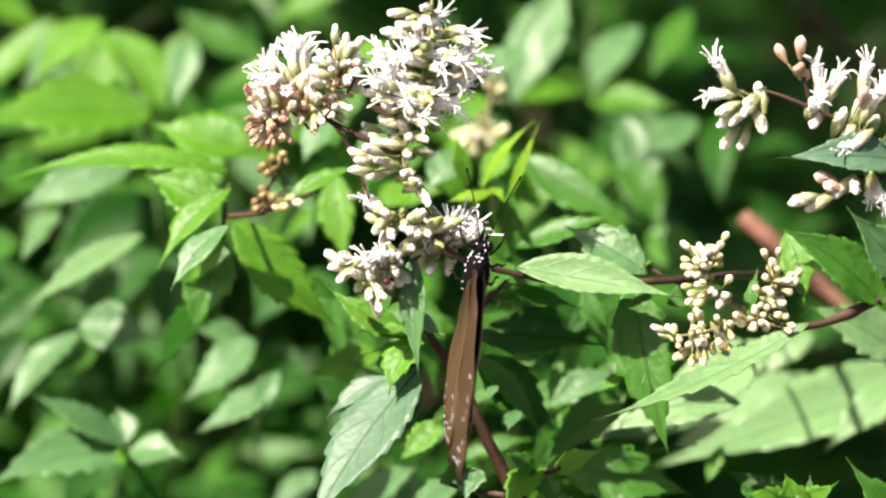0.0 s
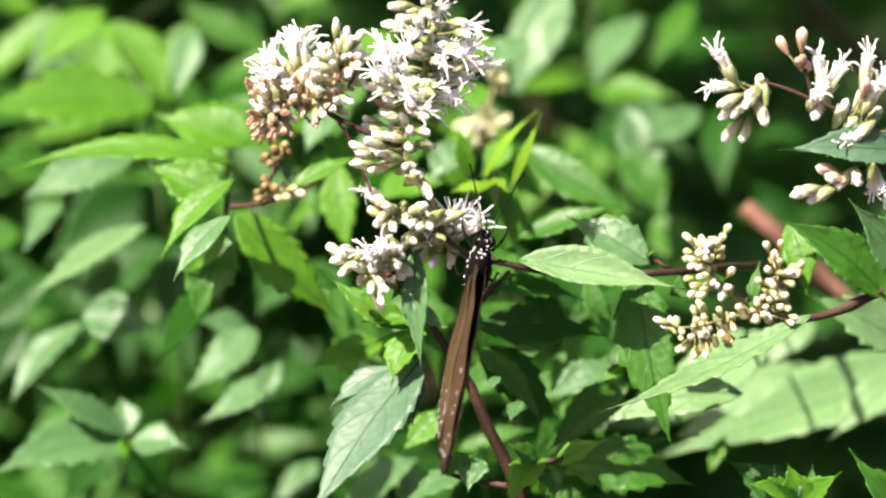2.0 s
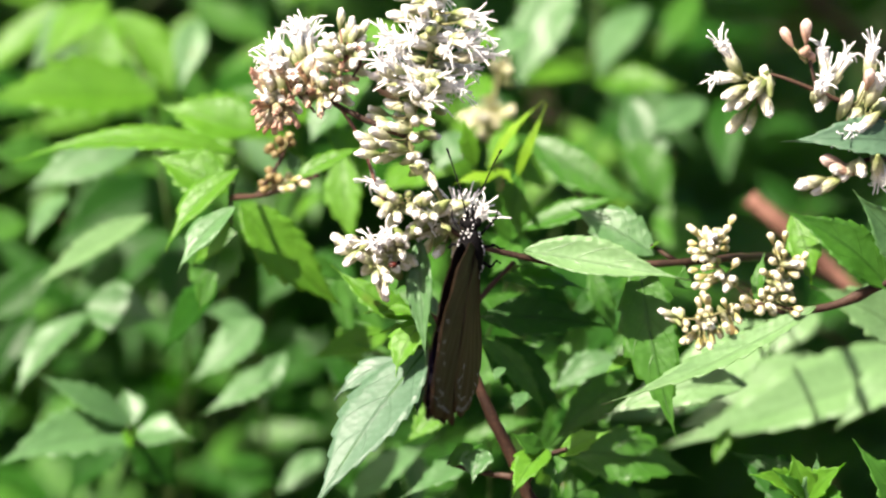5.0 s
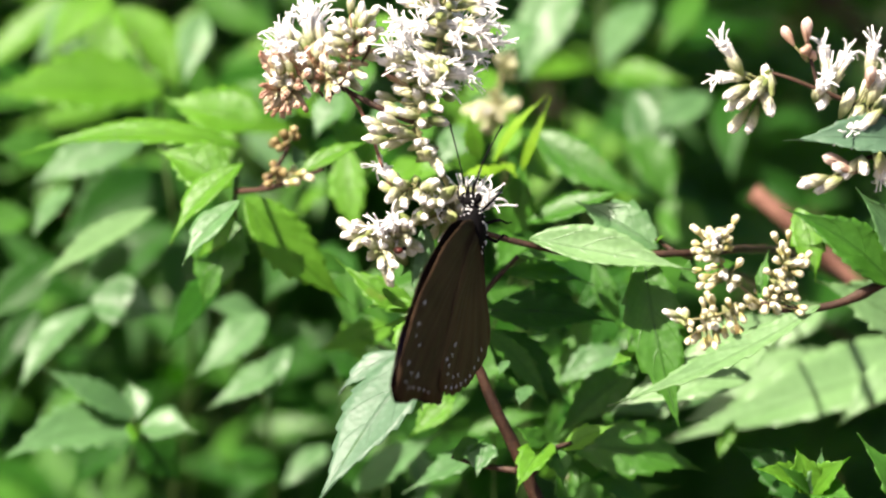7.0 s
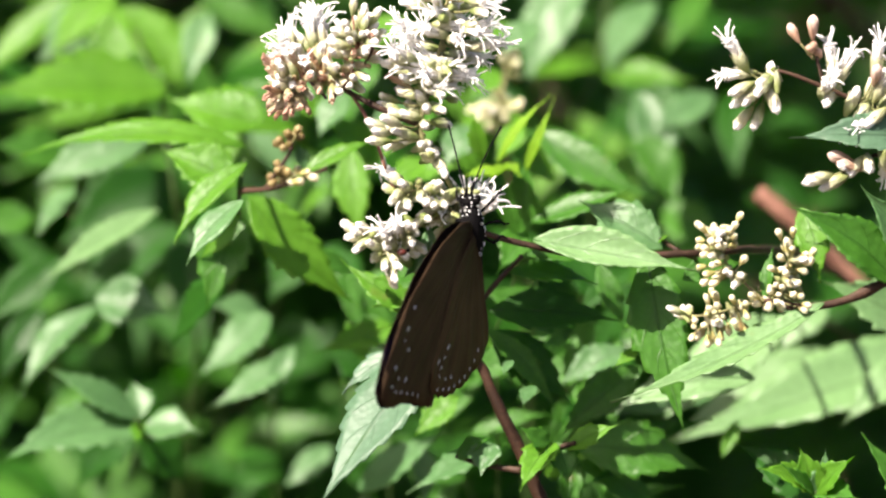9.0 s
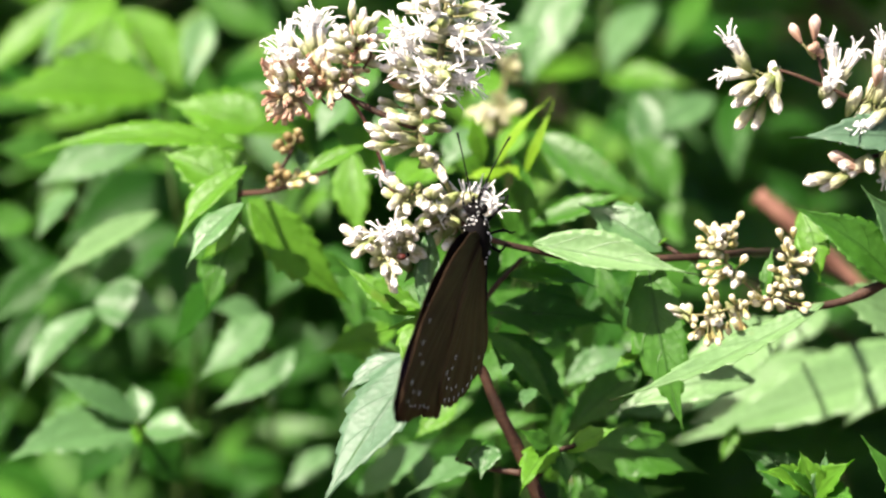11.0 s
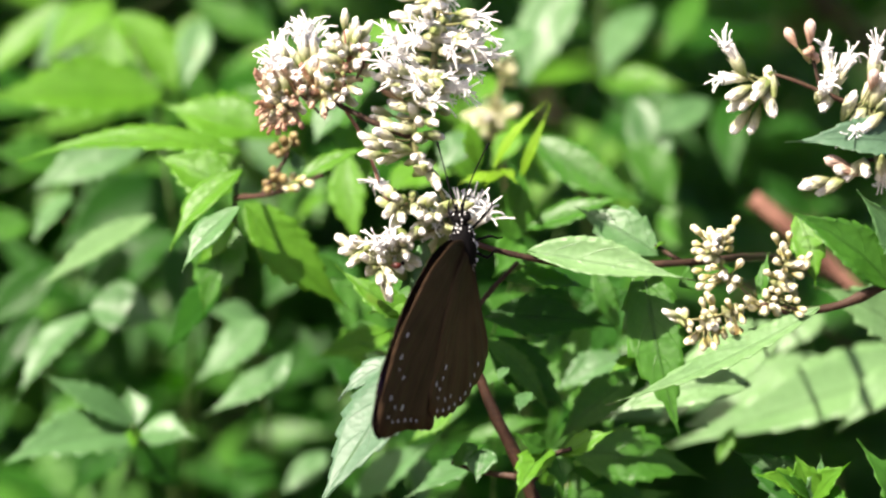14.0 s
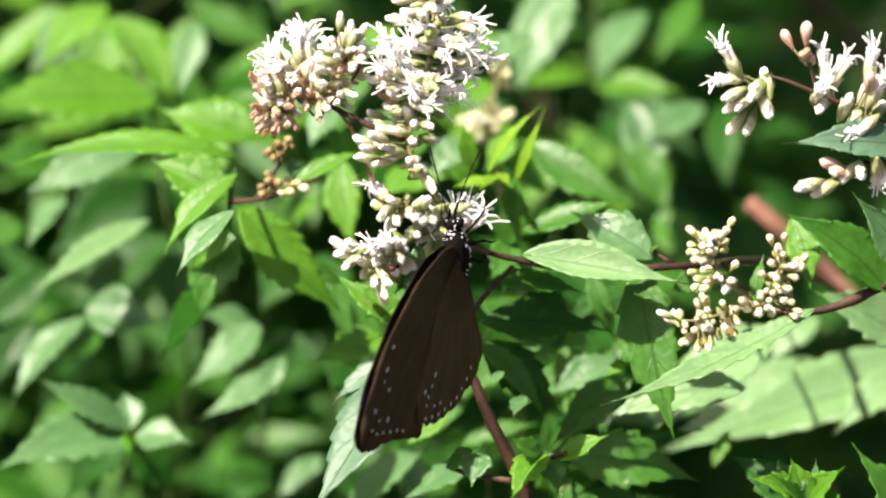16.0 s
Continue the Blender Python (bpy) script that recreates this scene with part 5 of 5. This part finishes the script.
def spots_bm(spots, side, z0, over):
    """Pale scale spots: small domed ovals just proud of the skin, drawn out from the wing's root."""
    bm = bmesh.new()
    for x, y, long, wide in spots:
        long, wide = long * 1.0, wide * 0.8
        w = Vector((x, y, 0))
        way = Vector((x + 2, y - 3, 0)).normalized()
        out = Vector((-way.y, way.x, 0))
        ring = []
        for k in range(10):
            a = 2 * math.pi * k / 10
            q = w + way * (math.cos(a) * long / 2) + out * (math.sin(a) * wide / 2)
            zz = z0 + camber_at(q) + over
            ring.append(bm.verts.new((side * q.x * MM, q.y * MM, zz * MM)))
        c = bm.verts.new((side * x * MM, y * MM, (z0 + camber_at(w) + over * 1.5) * MM))
        for k in range(10):
            bm.faces.new((ring[k], ring[(k + 1) % 10], c))
    return bm


def camber_at(q):
    """The wing's height over its plane at q, as in wing_bm."""
    rim, hub = RIM
    best, s = None, 0.5
    way = q - hub
    a0 = math.atan2(way.y, way.x)
    for j, p in enumerate(rim):
        e = p - hub
        a = abs((math.atan2(e.y, e.x) - a0 + math.pi) % (2 * math.pi) - math.pi)
        if best is None or a < best:
            best, s = a, way.length / max(e.length, 0.01)
    s = min(s, 1)
    return -0.5 * math.sin(math.pi * s) * 0.5 + 0.25 * noise.noise(Vector((q.x * 0.12, q.y * 0.12, 3)))


UPPER_SPOTS = [(22.8, -5.0, 1.1, 0.76), (26.2, -8.2, 1.5, 0.92), (27.0, -11.0, 2.8, 1.2), (34.6, -14.6, 2.6, 1.4), (33.9, -17.6, 1.4, 1.2), (31.2, -18.6, 1.9, 1.1),
               (26.8, -17.4, 1.5, 1.2), (28.9, -15.0, 2.4, 1.1), (23.2, -12.6, 1.1, 0.92), (23.4, -19.2, 2.1, 1), (19.2, -17.4, 2.4, 0.59), (20.8, -22.4, 1.2, 0.92),
               (36.5, -17.4, 1.2, 0.84), (32.0, -20.6, 0.95, 0.76), (30.0, -21.4, 0.95, 0.76), (28.0, -21.6, 0.95, 0.76), (26.2, -23.0, 0.95, 0.76), (24.4, -23.4, 0.95, 0.76),
               (22.4, -24.4, 0.95, 0.76), (37.6, -18.8, 0.77, 0.59), (34.2, -20.4, 0.77, 0.67), (33.0, -12.4, 1, 0.67)]
UNDER_SPOTS = [(26.5, -6.6, 1, 0.66), (29.5, -9.5, 1.2, 0.66), (29.8, -13.2, 0.94, 0.66), (31, -11.2, 0.55, 0.49), (35.4, -14.6, 1.3, 0.74), (34.4, -16.8, 0.78, 0.57), (31.6, -18.0, 1.2, 0.74),
               (37.2, -17.4, 0.7, 0.57), (35.8, -18.8, 0.7, 0.57), (33.6, -19.6, 0.7, 0.57), (31.2, -20.6, 0.7, 0.57), (29.0, -21.4, 0.7, 0.57), (27, -22.4, 0.7, 0.57)]
HIND_ROW = [(19.5, -23.7), (17.3, -24.5), (15.0, -25.1), (12.7, -25.3), (10.4, -25.3), (8.2, -25.1), (6.1, -24.4), (4.0, -23.5), (2.1, -22.2)]
HIND_UNDER = [(x, y, 0.78, 0.62) for x, y in HIND_ROW] + [(18.4, -21.8, 0.8, 0.5), (16.1, -23.0, 0.7, 0.5), (13.9, -23.3, 0.7, 0.5), (18.5, -19.1, 1.1, 0.6), (17.5, -20.5, 0.8, 0.6), (14.6, -17.6, 1.1, 0.6), (16.0, -19.1, 0.8, 0.5)]
HIND_UPPER = [(x, y, 0.6, 0.45) for x, y in HIND_ROW]
FORE_HUB, HIND_HUB = Vector((1.5, -0.8, 0)), Vector((1.0, -3.5, 0))
WINGS = []
RIM = None
for side in (-1, 1):
    for name, pts, hub, z0, upper, up_spots, low_spots, cut in (("forewing", FORE, FORE_HUB, 0.12, WING_UPPER, UPPER_SPOTS, UNDER_SPOTS, 0.010),
                                                                ("hindwing", HIND, HIND_HUB, -0.22, WING_HIND_UPPER, HIND_UPPER, HIND_UNDER, 0.022)):
        RIM = (outline(pts), hub)
        wing = new(name, mesh_of(name, wing_bm(pts, side, hub, cut, z0), [upper, WING_UNDER if name == "forewing" else WING_HIND_UNDER]))
        wing.parent = butterfly
        tagged(wing, "velvety dark wing with blue sheen and pale spots" if name == "forewing" else "brown scalloped hindwing with a row of pale dots")
        for sp, over in ((up_spots, 0.10), (low_spots, -0.12)):
            ob = new("spot_pattern", mesh_of("spot_pattern", spots_bm(sp, side, z0, over), WING_SPOT))
            ob.parent = wing
            tagged(ob, "small pale spots")
        WINGS.append((side, wing))


def ball(bm, centre, size, seg=14, rings=9):
    m = Matrix.Translation(Vector(centre) * MM) @ Matrix.Diagonal((size[0] * MM, size[1] * MM, size[2] * MM, 1))
    bmesh.ops.create_uvsphere(bm, u_segments=seg, v_segments=rings, radius=1.0, matrix=m)


bm = bmesh.new()
ball(bm, (0, -0.6, -1.0), (2.3, 5.3, 2.5), 28, 18)
for v in bm.verts:
    v.co += v.co.normalized() * 0.00022 * noise.noise(v.co * 1600)
part("thorax", bm, CHITIN, butterfly)
bm = bmesh.new()
line = bend([(0, -2, -1.0), (0, -6, -1.5), (0, -11, -1.5), (0, -15, -1.4), (0, -17.5, -1.2)], 8)
tube(bm, [p * MM for p in line], 1.7 * MM, 0.9 * MM, 14, (), 0.12)
part("abdomen", bm, CHITIN, butterfly, "black ringed abdomen")
bm = bmesh.new()
ball(bm, (0, 5.0, -1.0), (1.55, 1.35, 1.35))
headpart = part("head", bm, CHITIN, butterfly)
for s in (-1, 1):
    bm = bmesh.new()
    ball(bm, (s * 1.25, 5.3, -1.0), (0.75, 0.95, 0.95))
    part("eye", bm, CHITIN, headpart, "glossy black eye")
    bm = bmesh.new()
    ball(bm, (s * 0.45, 6.9, -0.9), (0.3, 1.0, 0.35), 8, 6)
    part("palp", bm, CHITIN, headpart)
    bm = bmesh.new()
    line = bend([(s * 0.5, 6.0, -0.3), (s * 1.8, 10.5, -1.6), (s * 3.6, 14.8, -4.2), (s * 4.8, 17.2, -6.0)], 8)
    tube(bm, [p * MM for p in line[:-6]], 0.14 * MM, 0.13 * MM, 6)
    tube(bm, [p * MM for p in line[-7:]], 0.14 * MM, 0.22 * MM, 6)
    part("antenna", bm, CHITIN, butterfly, "thin black clubbed antenna")
    for pts in (((s * 1.4, 2.6, -2.4), (s * 3.2, 4.4, -4.0), (s * 3.9, 5.2, -5.8), (s * 4.0, 6.2, -6.8)), ((s * 1.6, 0.2, -2.8), (s * 3.6, 0.4, -4.6), (s * 4.4, -0.6, -6.4), (s * 5.0, -0.8, -7.6)),
                ((s * 1.4, -1.8, -2.6), (s * 3.0, -3.4, -4.2), (s * 3.8, -2.8, -6.2), (s * 4.4, -3.6, -7.6))):
        bm = bmesh.new()
        tube(bm, [p * MM for p in bend(pts, 5)], 0.28 * MM, 0.12 * MM, 7, (0.33, 0.66))
        part("leg", bm, CHITIN, butterfly, "thin black jointed leg")
bm = bmesh.new()
tube(bm, [p * MM for p in bend([(0, 6.2, -1.9), (0, 7.6, -3.6), (0, 7.2, -6.2), (0, 6.0, -8.5)], 6)], 0.22 * MM, 0.1 * MM, 6)
part("proboscis", bm, CHITIN, butterfly, "thin black feeding tube")
rnd = random.Random(11)
bm = bmesh.new()
for i in range(120):
    a = rnd.uniform(0, 6.28)
    if i < 20:
        c, r, b = (0, 5.0, -1.0), (1.58, 1.38, 1.38), rnd.uniform(-0.9, 0.9)
        w = Vector((math.cos(a) * math.cos(b), math.sin(b), math.sin(a) * math.cos(b)))
    else:
        c, r = (0, -0.6, -1.0), (2.32, 5.32, 2.52)
        b = rnd.uniform(-0.9, 1.1)
        w = Vector((math.cos(a) * math.cos(b), math.sin(b), math.sin(a) * math.cos(b)))
        if w.z > 0.4 and w.y < 0.62:
            continue
    q = Vector((c[0] + r[0] * w.x, c[1] + r[1] * w.y, c[2] + r[2] * w.z))
    k = rnd.uniform(0.11, 0.21)
    ball(bm, q, (k, k, k), 7, 5)
part("body_dots", bm, BODY_DOT, butterfly, "white dots on the black body")
# the wings spring from the front of the thorax
for ob in butterfly.children:
    if ob not in [w for _, w in WINGS]:
        ob.location.y -= 0.9 * MM

bug = thing("beetle", spot(690, 462, -1), "tiny dark red beetle among the flower buds", "insect")
bm = bmesh.new()
bmesh.ops.create_uvsphere(bm, u_segments=12, v_segments=8, radius=1.0, matrix=Matrix.Translation(spot(693, 462, -2)) @ Matrix.Diagonal((0.0009, 0.0006, 0.0006, 1)))
part("shell", bm, INSECT_RED, bug)
bm = bmesh.new()
bmesh.ops.create_uvsphere(bm, u_segments=8, v_segments=6, radius=1.0, matrix=Matrix.Translation(spot(704, 458, -2)) @ Matrix.Diagonal((0.0004, 0.0004, 0.0004, 1)))
part("head", bm, CHITIN, bug)


# ---- what moves ----
# seconds, place (u, v), the body's turn (degrees), then lift of both wings, and sweep and twist of each
FLIGHT = [
    (0, 854.8, 451.4, 25.5, 3.2, -8.8, 93, 89.2, -1.9, 1.5, -1.8, -1.6),
    (0.5, 859.2, 445.1, 24.9, 4.3, -9.1, 91.1, 88.5, -2.9, 0.1, -0.2, -3.2),
    (0.6, 852.9, 429.2, 25.1, 3.2, -6.6, 81.5, 78.2, -2.9, -3.1, -1.6, -4.4),
    (0.7, 852, 434.1, 22.5, 2.4, -5.3, 69.8, 66.2, -2.7, -4.8, -1.2, -3.9),
    (0.8, 838.8, 434.1, 17.1, 1.8, -4.2, 63.6, 61.7, -3.6, -2, 5.8, -4.8),
    (1, 843.9, 425.5, 19.7, 0.2, -4.6, 62.6, 66.2, -1.7, 1.2, 4.8, -0),
    (1.2, 847.1, 412.7, 21, -0.6, -4.3, 86.7, 91, 0.6, 4, 0.7, 7.1),
    (1.3, 844.2, 409.8, 19.8, 0.3, -1.5, 84.5, 95.2, 0.7, -2.1, 1.2, 2.4),
    (1.5, 854.4, 421.6, 24.3, -0.5, -8, 85.4, 94.4, -1, -0.1, -1.3, 0.2),
    (1.7, 846.4, 426.9, 25.7, 3.3, -8.5, 87.6, 94.3, -2, 1.8, -1.6, -1.7),
    (2, 854.1, 460.7, 25.2, 4.1, -9.3, 88.9, 93, -2, 2.7, -1.2, -2.7),
    (2.5, 852.6, 447.3, 24.2, 2.9, -6.4, 90.8, 91.3, -1.5, 1.1, -0.7, -1.1),
    (3, 859, 450.5, 23.9, 3.2, -7.5, 88.8, 93.2, -1.3, 1.5, -0.5, -1.5),
    (3.5, 854, 438.2, 24.9, 3, -7.2, 89.1, 92.9, -1.7, 1.2, -1.1, -1.2),
    (3.85, 854, 438.2, 24.9, 3, -7.2, 89.1, 92.9, -1.7, 1.2, -1.1, -1.2),
    (4, 836, 436, 24, 0.6, -4.7, 77, 79.5, -4.7, -9.7, -0.4, -9.2),
    (4.1, 834, 456.2, 18.2, 0.8, -5.4, 67.3, 69.9, -0.1, 2, 5.3, 0.6),
    (4.2, 833.7, 446.8, 8.6, -0.2, -5.5, 49.6, 54.7, 1.3, -6.6, 5.4, -6.6),
    (4.5, 832, 445.9, 10.4, -2.7, -5.4, 75, 75, -0, -0.1, -0, 0.1),
    (4.8, 829.6, 444.8, 12.7, -6, -2.3, 88, 93, -0, -0.2, -0, 0.2),
    (5.3, 826.6, 443.4, 13.7, -10.1, -1, 88, 93, -0, -0.4, -0, 0.4),
    (5.8, 824.7, 440, 14.4, -15.6, 0.4, 89, 92, -0, -0.6, -0, 0.6),
    (6.3, 822.9, 439.1, 16.2, -18, 0.4, 88.7, 92.5, -0.1, -0.7, -0.1, 0.7),
    (6.5, 813.4, 431.3, 16.2, -18, 0.3, 87.4, 93.8, -0.7, -1.2, -0.8, 1.2),
    (7, 822.3, 412.6, 16, -17.6, -1.6, 87.7, 93.5, -0.2, 0, -0.2, -0),
    (7.5, 821.2, 422.1, 16.5, -18.3, -1, 89.7, 91.5, -0.3, -0.1, -0.3, 0.1),
    (8, 811.2, 431.4, 20, -17.8, -1.9, 86.9, 94.3, -1.3, 0.1, -1.4, -0.1),
    (8.5, 810.6, 432.3, 19.8, -17.4, -3.3, 82.2, 99, -0.4, 0.7, -0.5, -0.7),
    (9, 812.7, 415.6, 17.3, -16.8, -2.1, 83.8, 97.3, -0.6, 0.5, -0.6, -0.5),
    (10, 817.1, 421.1, 18.7, -17, -3.2, 85.7, 95.4, -0.7, 0.9, -0.7, -1),
    (11.3, 824.3, 426.8, 19.4, -16.3, -4.5, 88.5, 92.6, -0.9, 1.6, -0.9, -1.7),
    (11.4, 824.3, 426.8, 19.4, -16.3, -4.5, 88.5, 92.6, -0.9, 1.6, -0.9, -1.7),
    (11.5, 823.5, 425.3, 22.8, -14.7, -8.5, 86.5, 85.5, -0.9, -2.6, -2.9, -5.1),
    (11.6, 819.7, 417.9, 21, -14.1, -10.2, 70.5, 68.3, -1, -11.5, -7.2, -12.5),
    (11.7, 821.9, 417.3, 16.2, -13.5, -11.1, 61.7, 56.9, -0.1, -2.1, 0.9, -7.9),
    (11.8, 814.2, 425.9, 9.1, -15.9, -8.2, 52.7, 51.7, 2.1, 0.6, 9.9, -5.2),
    (11.9, 814.9, 411.2, 13.1, -17.8, -6.8, 55.2, 57.6, 5.1, -5, 1.2, 0.3),
    (12, 812, 418.2, 16.5, -17.6, -8.1, 75.7, 76, 9.9, 3.2, -1.8, 9.1),
    (12.2, 814.9, 410.7, 12.1, -18.2, 0.2, 84.8, 96.4, 1.9, -1.3, 2, 1.3),
    (12.5, 818, 404.8, 21.3, -13.4, -15.5, 66.6, 67.2, 0.5, -3.8, -4.6, -10.6),
    (12.9, 809.7, 428.3, 18, -19.2, -3, 85.2, 96.2, -0.5, 0.5, -0.2, -0.6),
    (13, 806, 429.9, 18.1, -19.9, 0.9, 83.3, 97.8, -1.7, -0.3, -1.7, 0.3),
    (13.5, 809.5, 445.3, 21.9, -19.7, -1.6, 86.8, 94.3, -1.7, 0.4, -1.7, -0.4),
    (14, 805.6, 434.1, 20.1, -19.8, -1, 85.3, 95.9, -1.9, -0, -1.9, 0),
    (14.5, 811.3, 423.5, 19.5, -19.7, -1, 85.9, 95.2, -1.5, -0.1, -1.5, 0.1),
    (15, 812.6, 430.7, 18.9, -20.6, 0.9, 87.4, 93.7, -1.7, -1, -1.8, 1.1),
    (15.5, 808.4, 442.5, 21.8, -19.1, -2.6, 86.8, 94.3, -2.3, 0.8, -2.4, -0.8),
    (16, 802.4, 437, 23.2, -19.5, -1.7, 82, 99.1, -2.4, 0.5, -2.4, -0.5),
]
# seconds, sway of the flower spray and of the arching spray, in degrees
SWAY = [
    (0, -0.61, 0.80),
    (0.5, -0.62, 0.53),
    (1, -0.14, 0.16),
    (1.5, 0.04, 0.06),
    (2, -0.92, 0.58),
    (2.5, -1.19, 0.63),
    (3, -0.19, 0.19),
    (3.5, 0.00, 0.00),
    (4, -0.82, 0.52),
    (6.5, -0.85, 0.18),
    (7, 0.13, -0.29),
    (7.5, -0.53, 0.33),
    (8, -1.14, 1.14),
    (8.5, -0.73, 0.73),
    (9, -0.12, 0.10),
    (11.5, -0.42, 0.60),
    (12, -0.47, 0.42),
    (12.5, 0.39, 0.29),
    (13, -0.35, 0.62),
    (13.5, -1.24, 0.93),
    (14, -0.92, 0.44),
    (14.5, -0.01, -0.00),
    (15, -0.51, 0.11),
    (15.5, -1.04, 0.73),
    (16, -0.81, 0.79),
]
VIEW = Matrix((RIGHT, UP, -AHEAD)).transposed().to_4x4()
DEPTH = -19.0


def flight_pose(u, v, rx, ry, rz):
    return Matrix.Translation(spot(u, v, DEPTH)) @ VIEW @ pose(0, 0, 0, rx, ry, rz)


def wing_pose(side, lift, sweep, twist):
    return Matrix.Translation((side * 1.0 * MM, 0, 0)) @ Matrix.Rotation(radians(-lift * side), 4, "Y") @ Matrix.Rotation(radians(math.hypot(twist, sweep)), 4, Vector((twist, 0, sweep * side + 1e-6)).normalized())


def motions():
    walk(butterfly, [(t, flight_pose(*r[:5])) for t, *r in FLIGHT])
    for side, wing in WINGS:
        rows = []
        for t, *r in FLIGHT:
            lift, sweep, twist = (r[5], r[7], r[8]) if side < 0 else (r[6], r[9], r[10])
            rows.append((t, wing_pose(side, lift, sweep, twist)))
        walk(wing, rows)
    for ob, k in ((spray, 1), (arch, 2)):
        home = HOME[ob]
        walk(ob, [(row[0], Matrix.Translation(home) @ Matrix.Rotation(radians(row[k]), 4, AHEAD)) for row in SWAY])
    home = HOME[bug]
    pivot = HOME[spray]
    walk(bug, [(row[0], Matrix.Translation(pivot) @ Matrix.Rotation(radians(row[1]), 4, AHEAD) @ Matrix.Translation(home - pivot)) for row in SWAY])


motions()
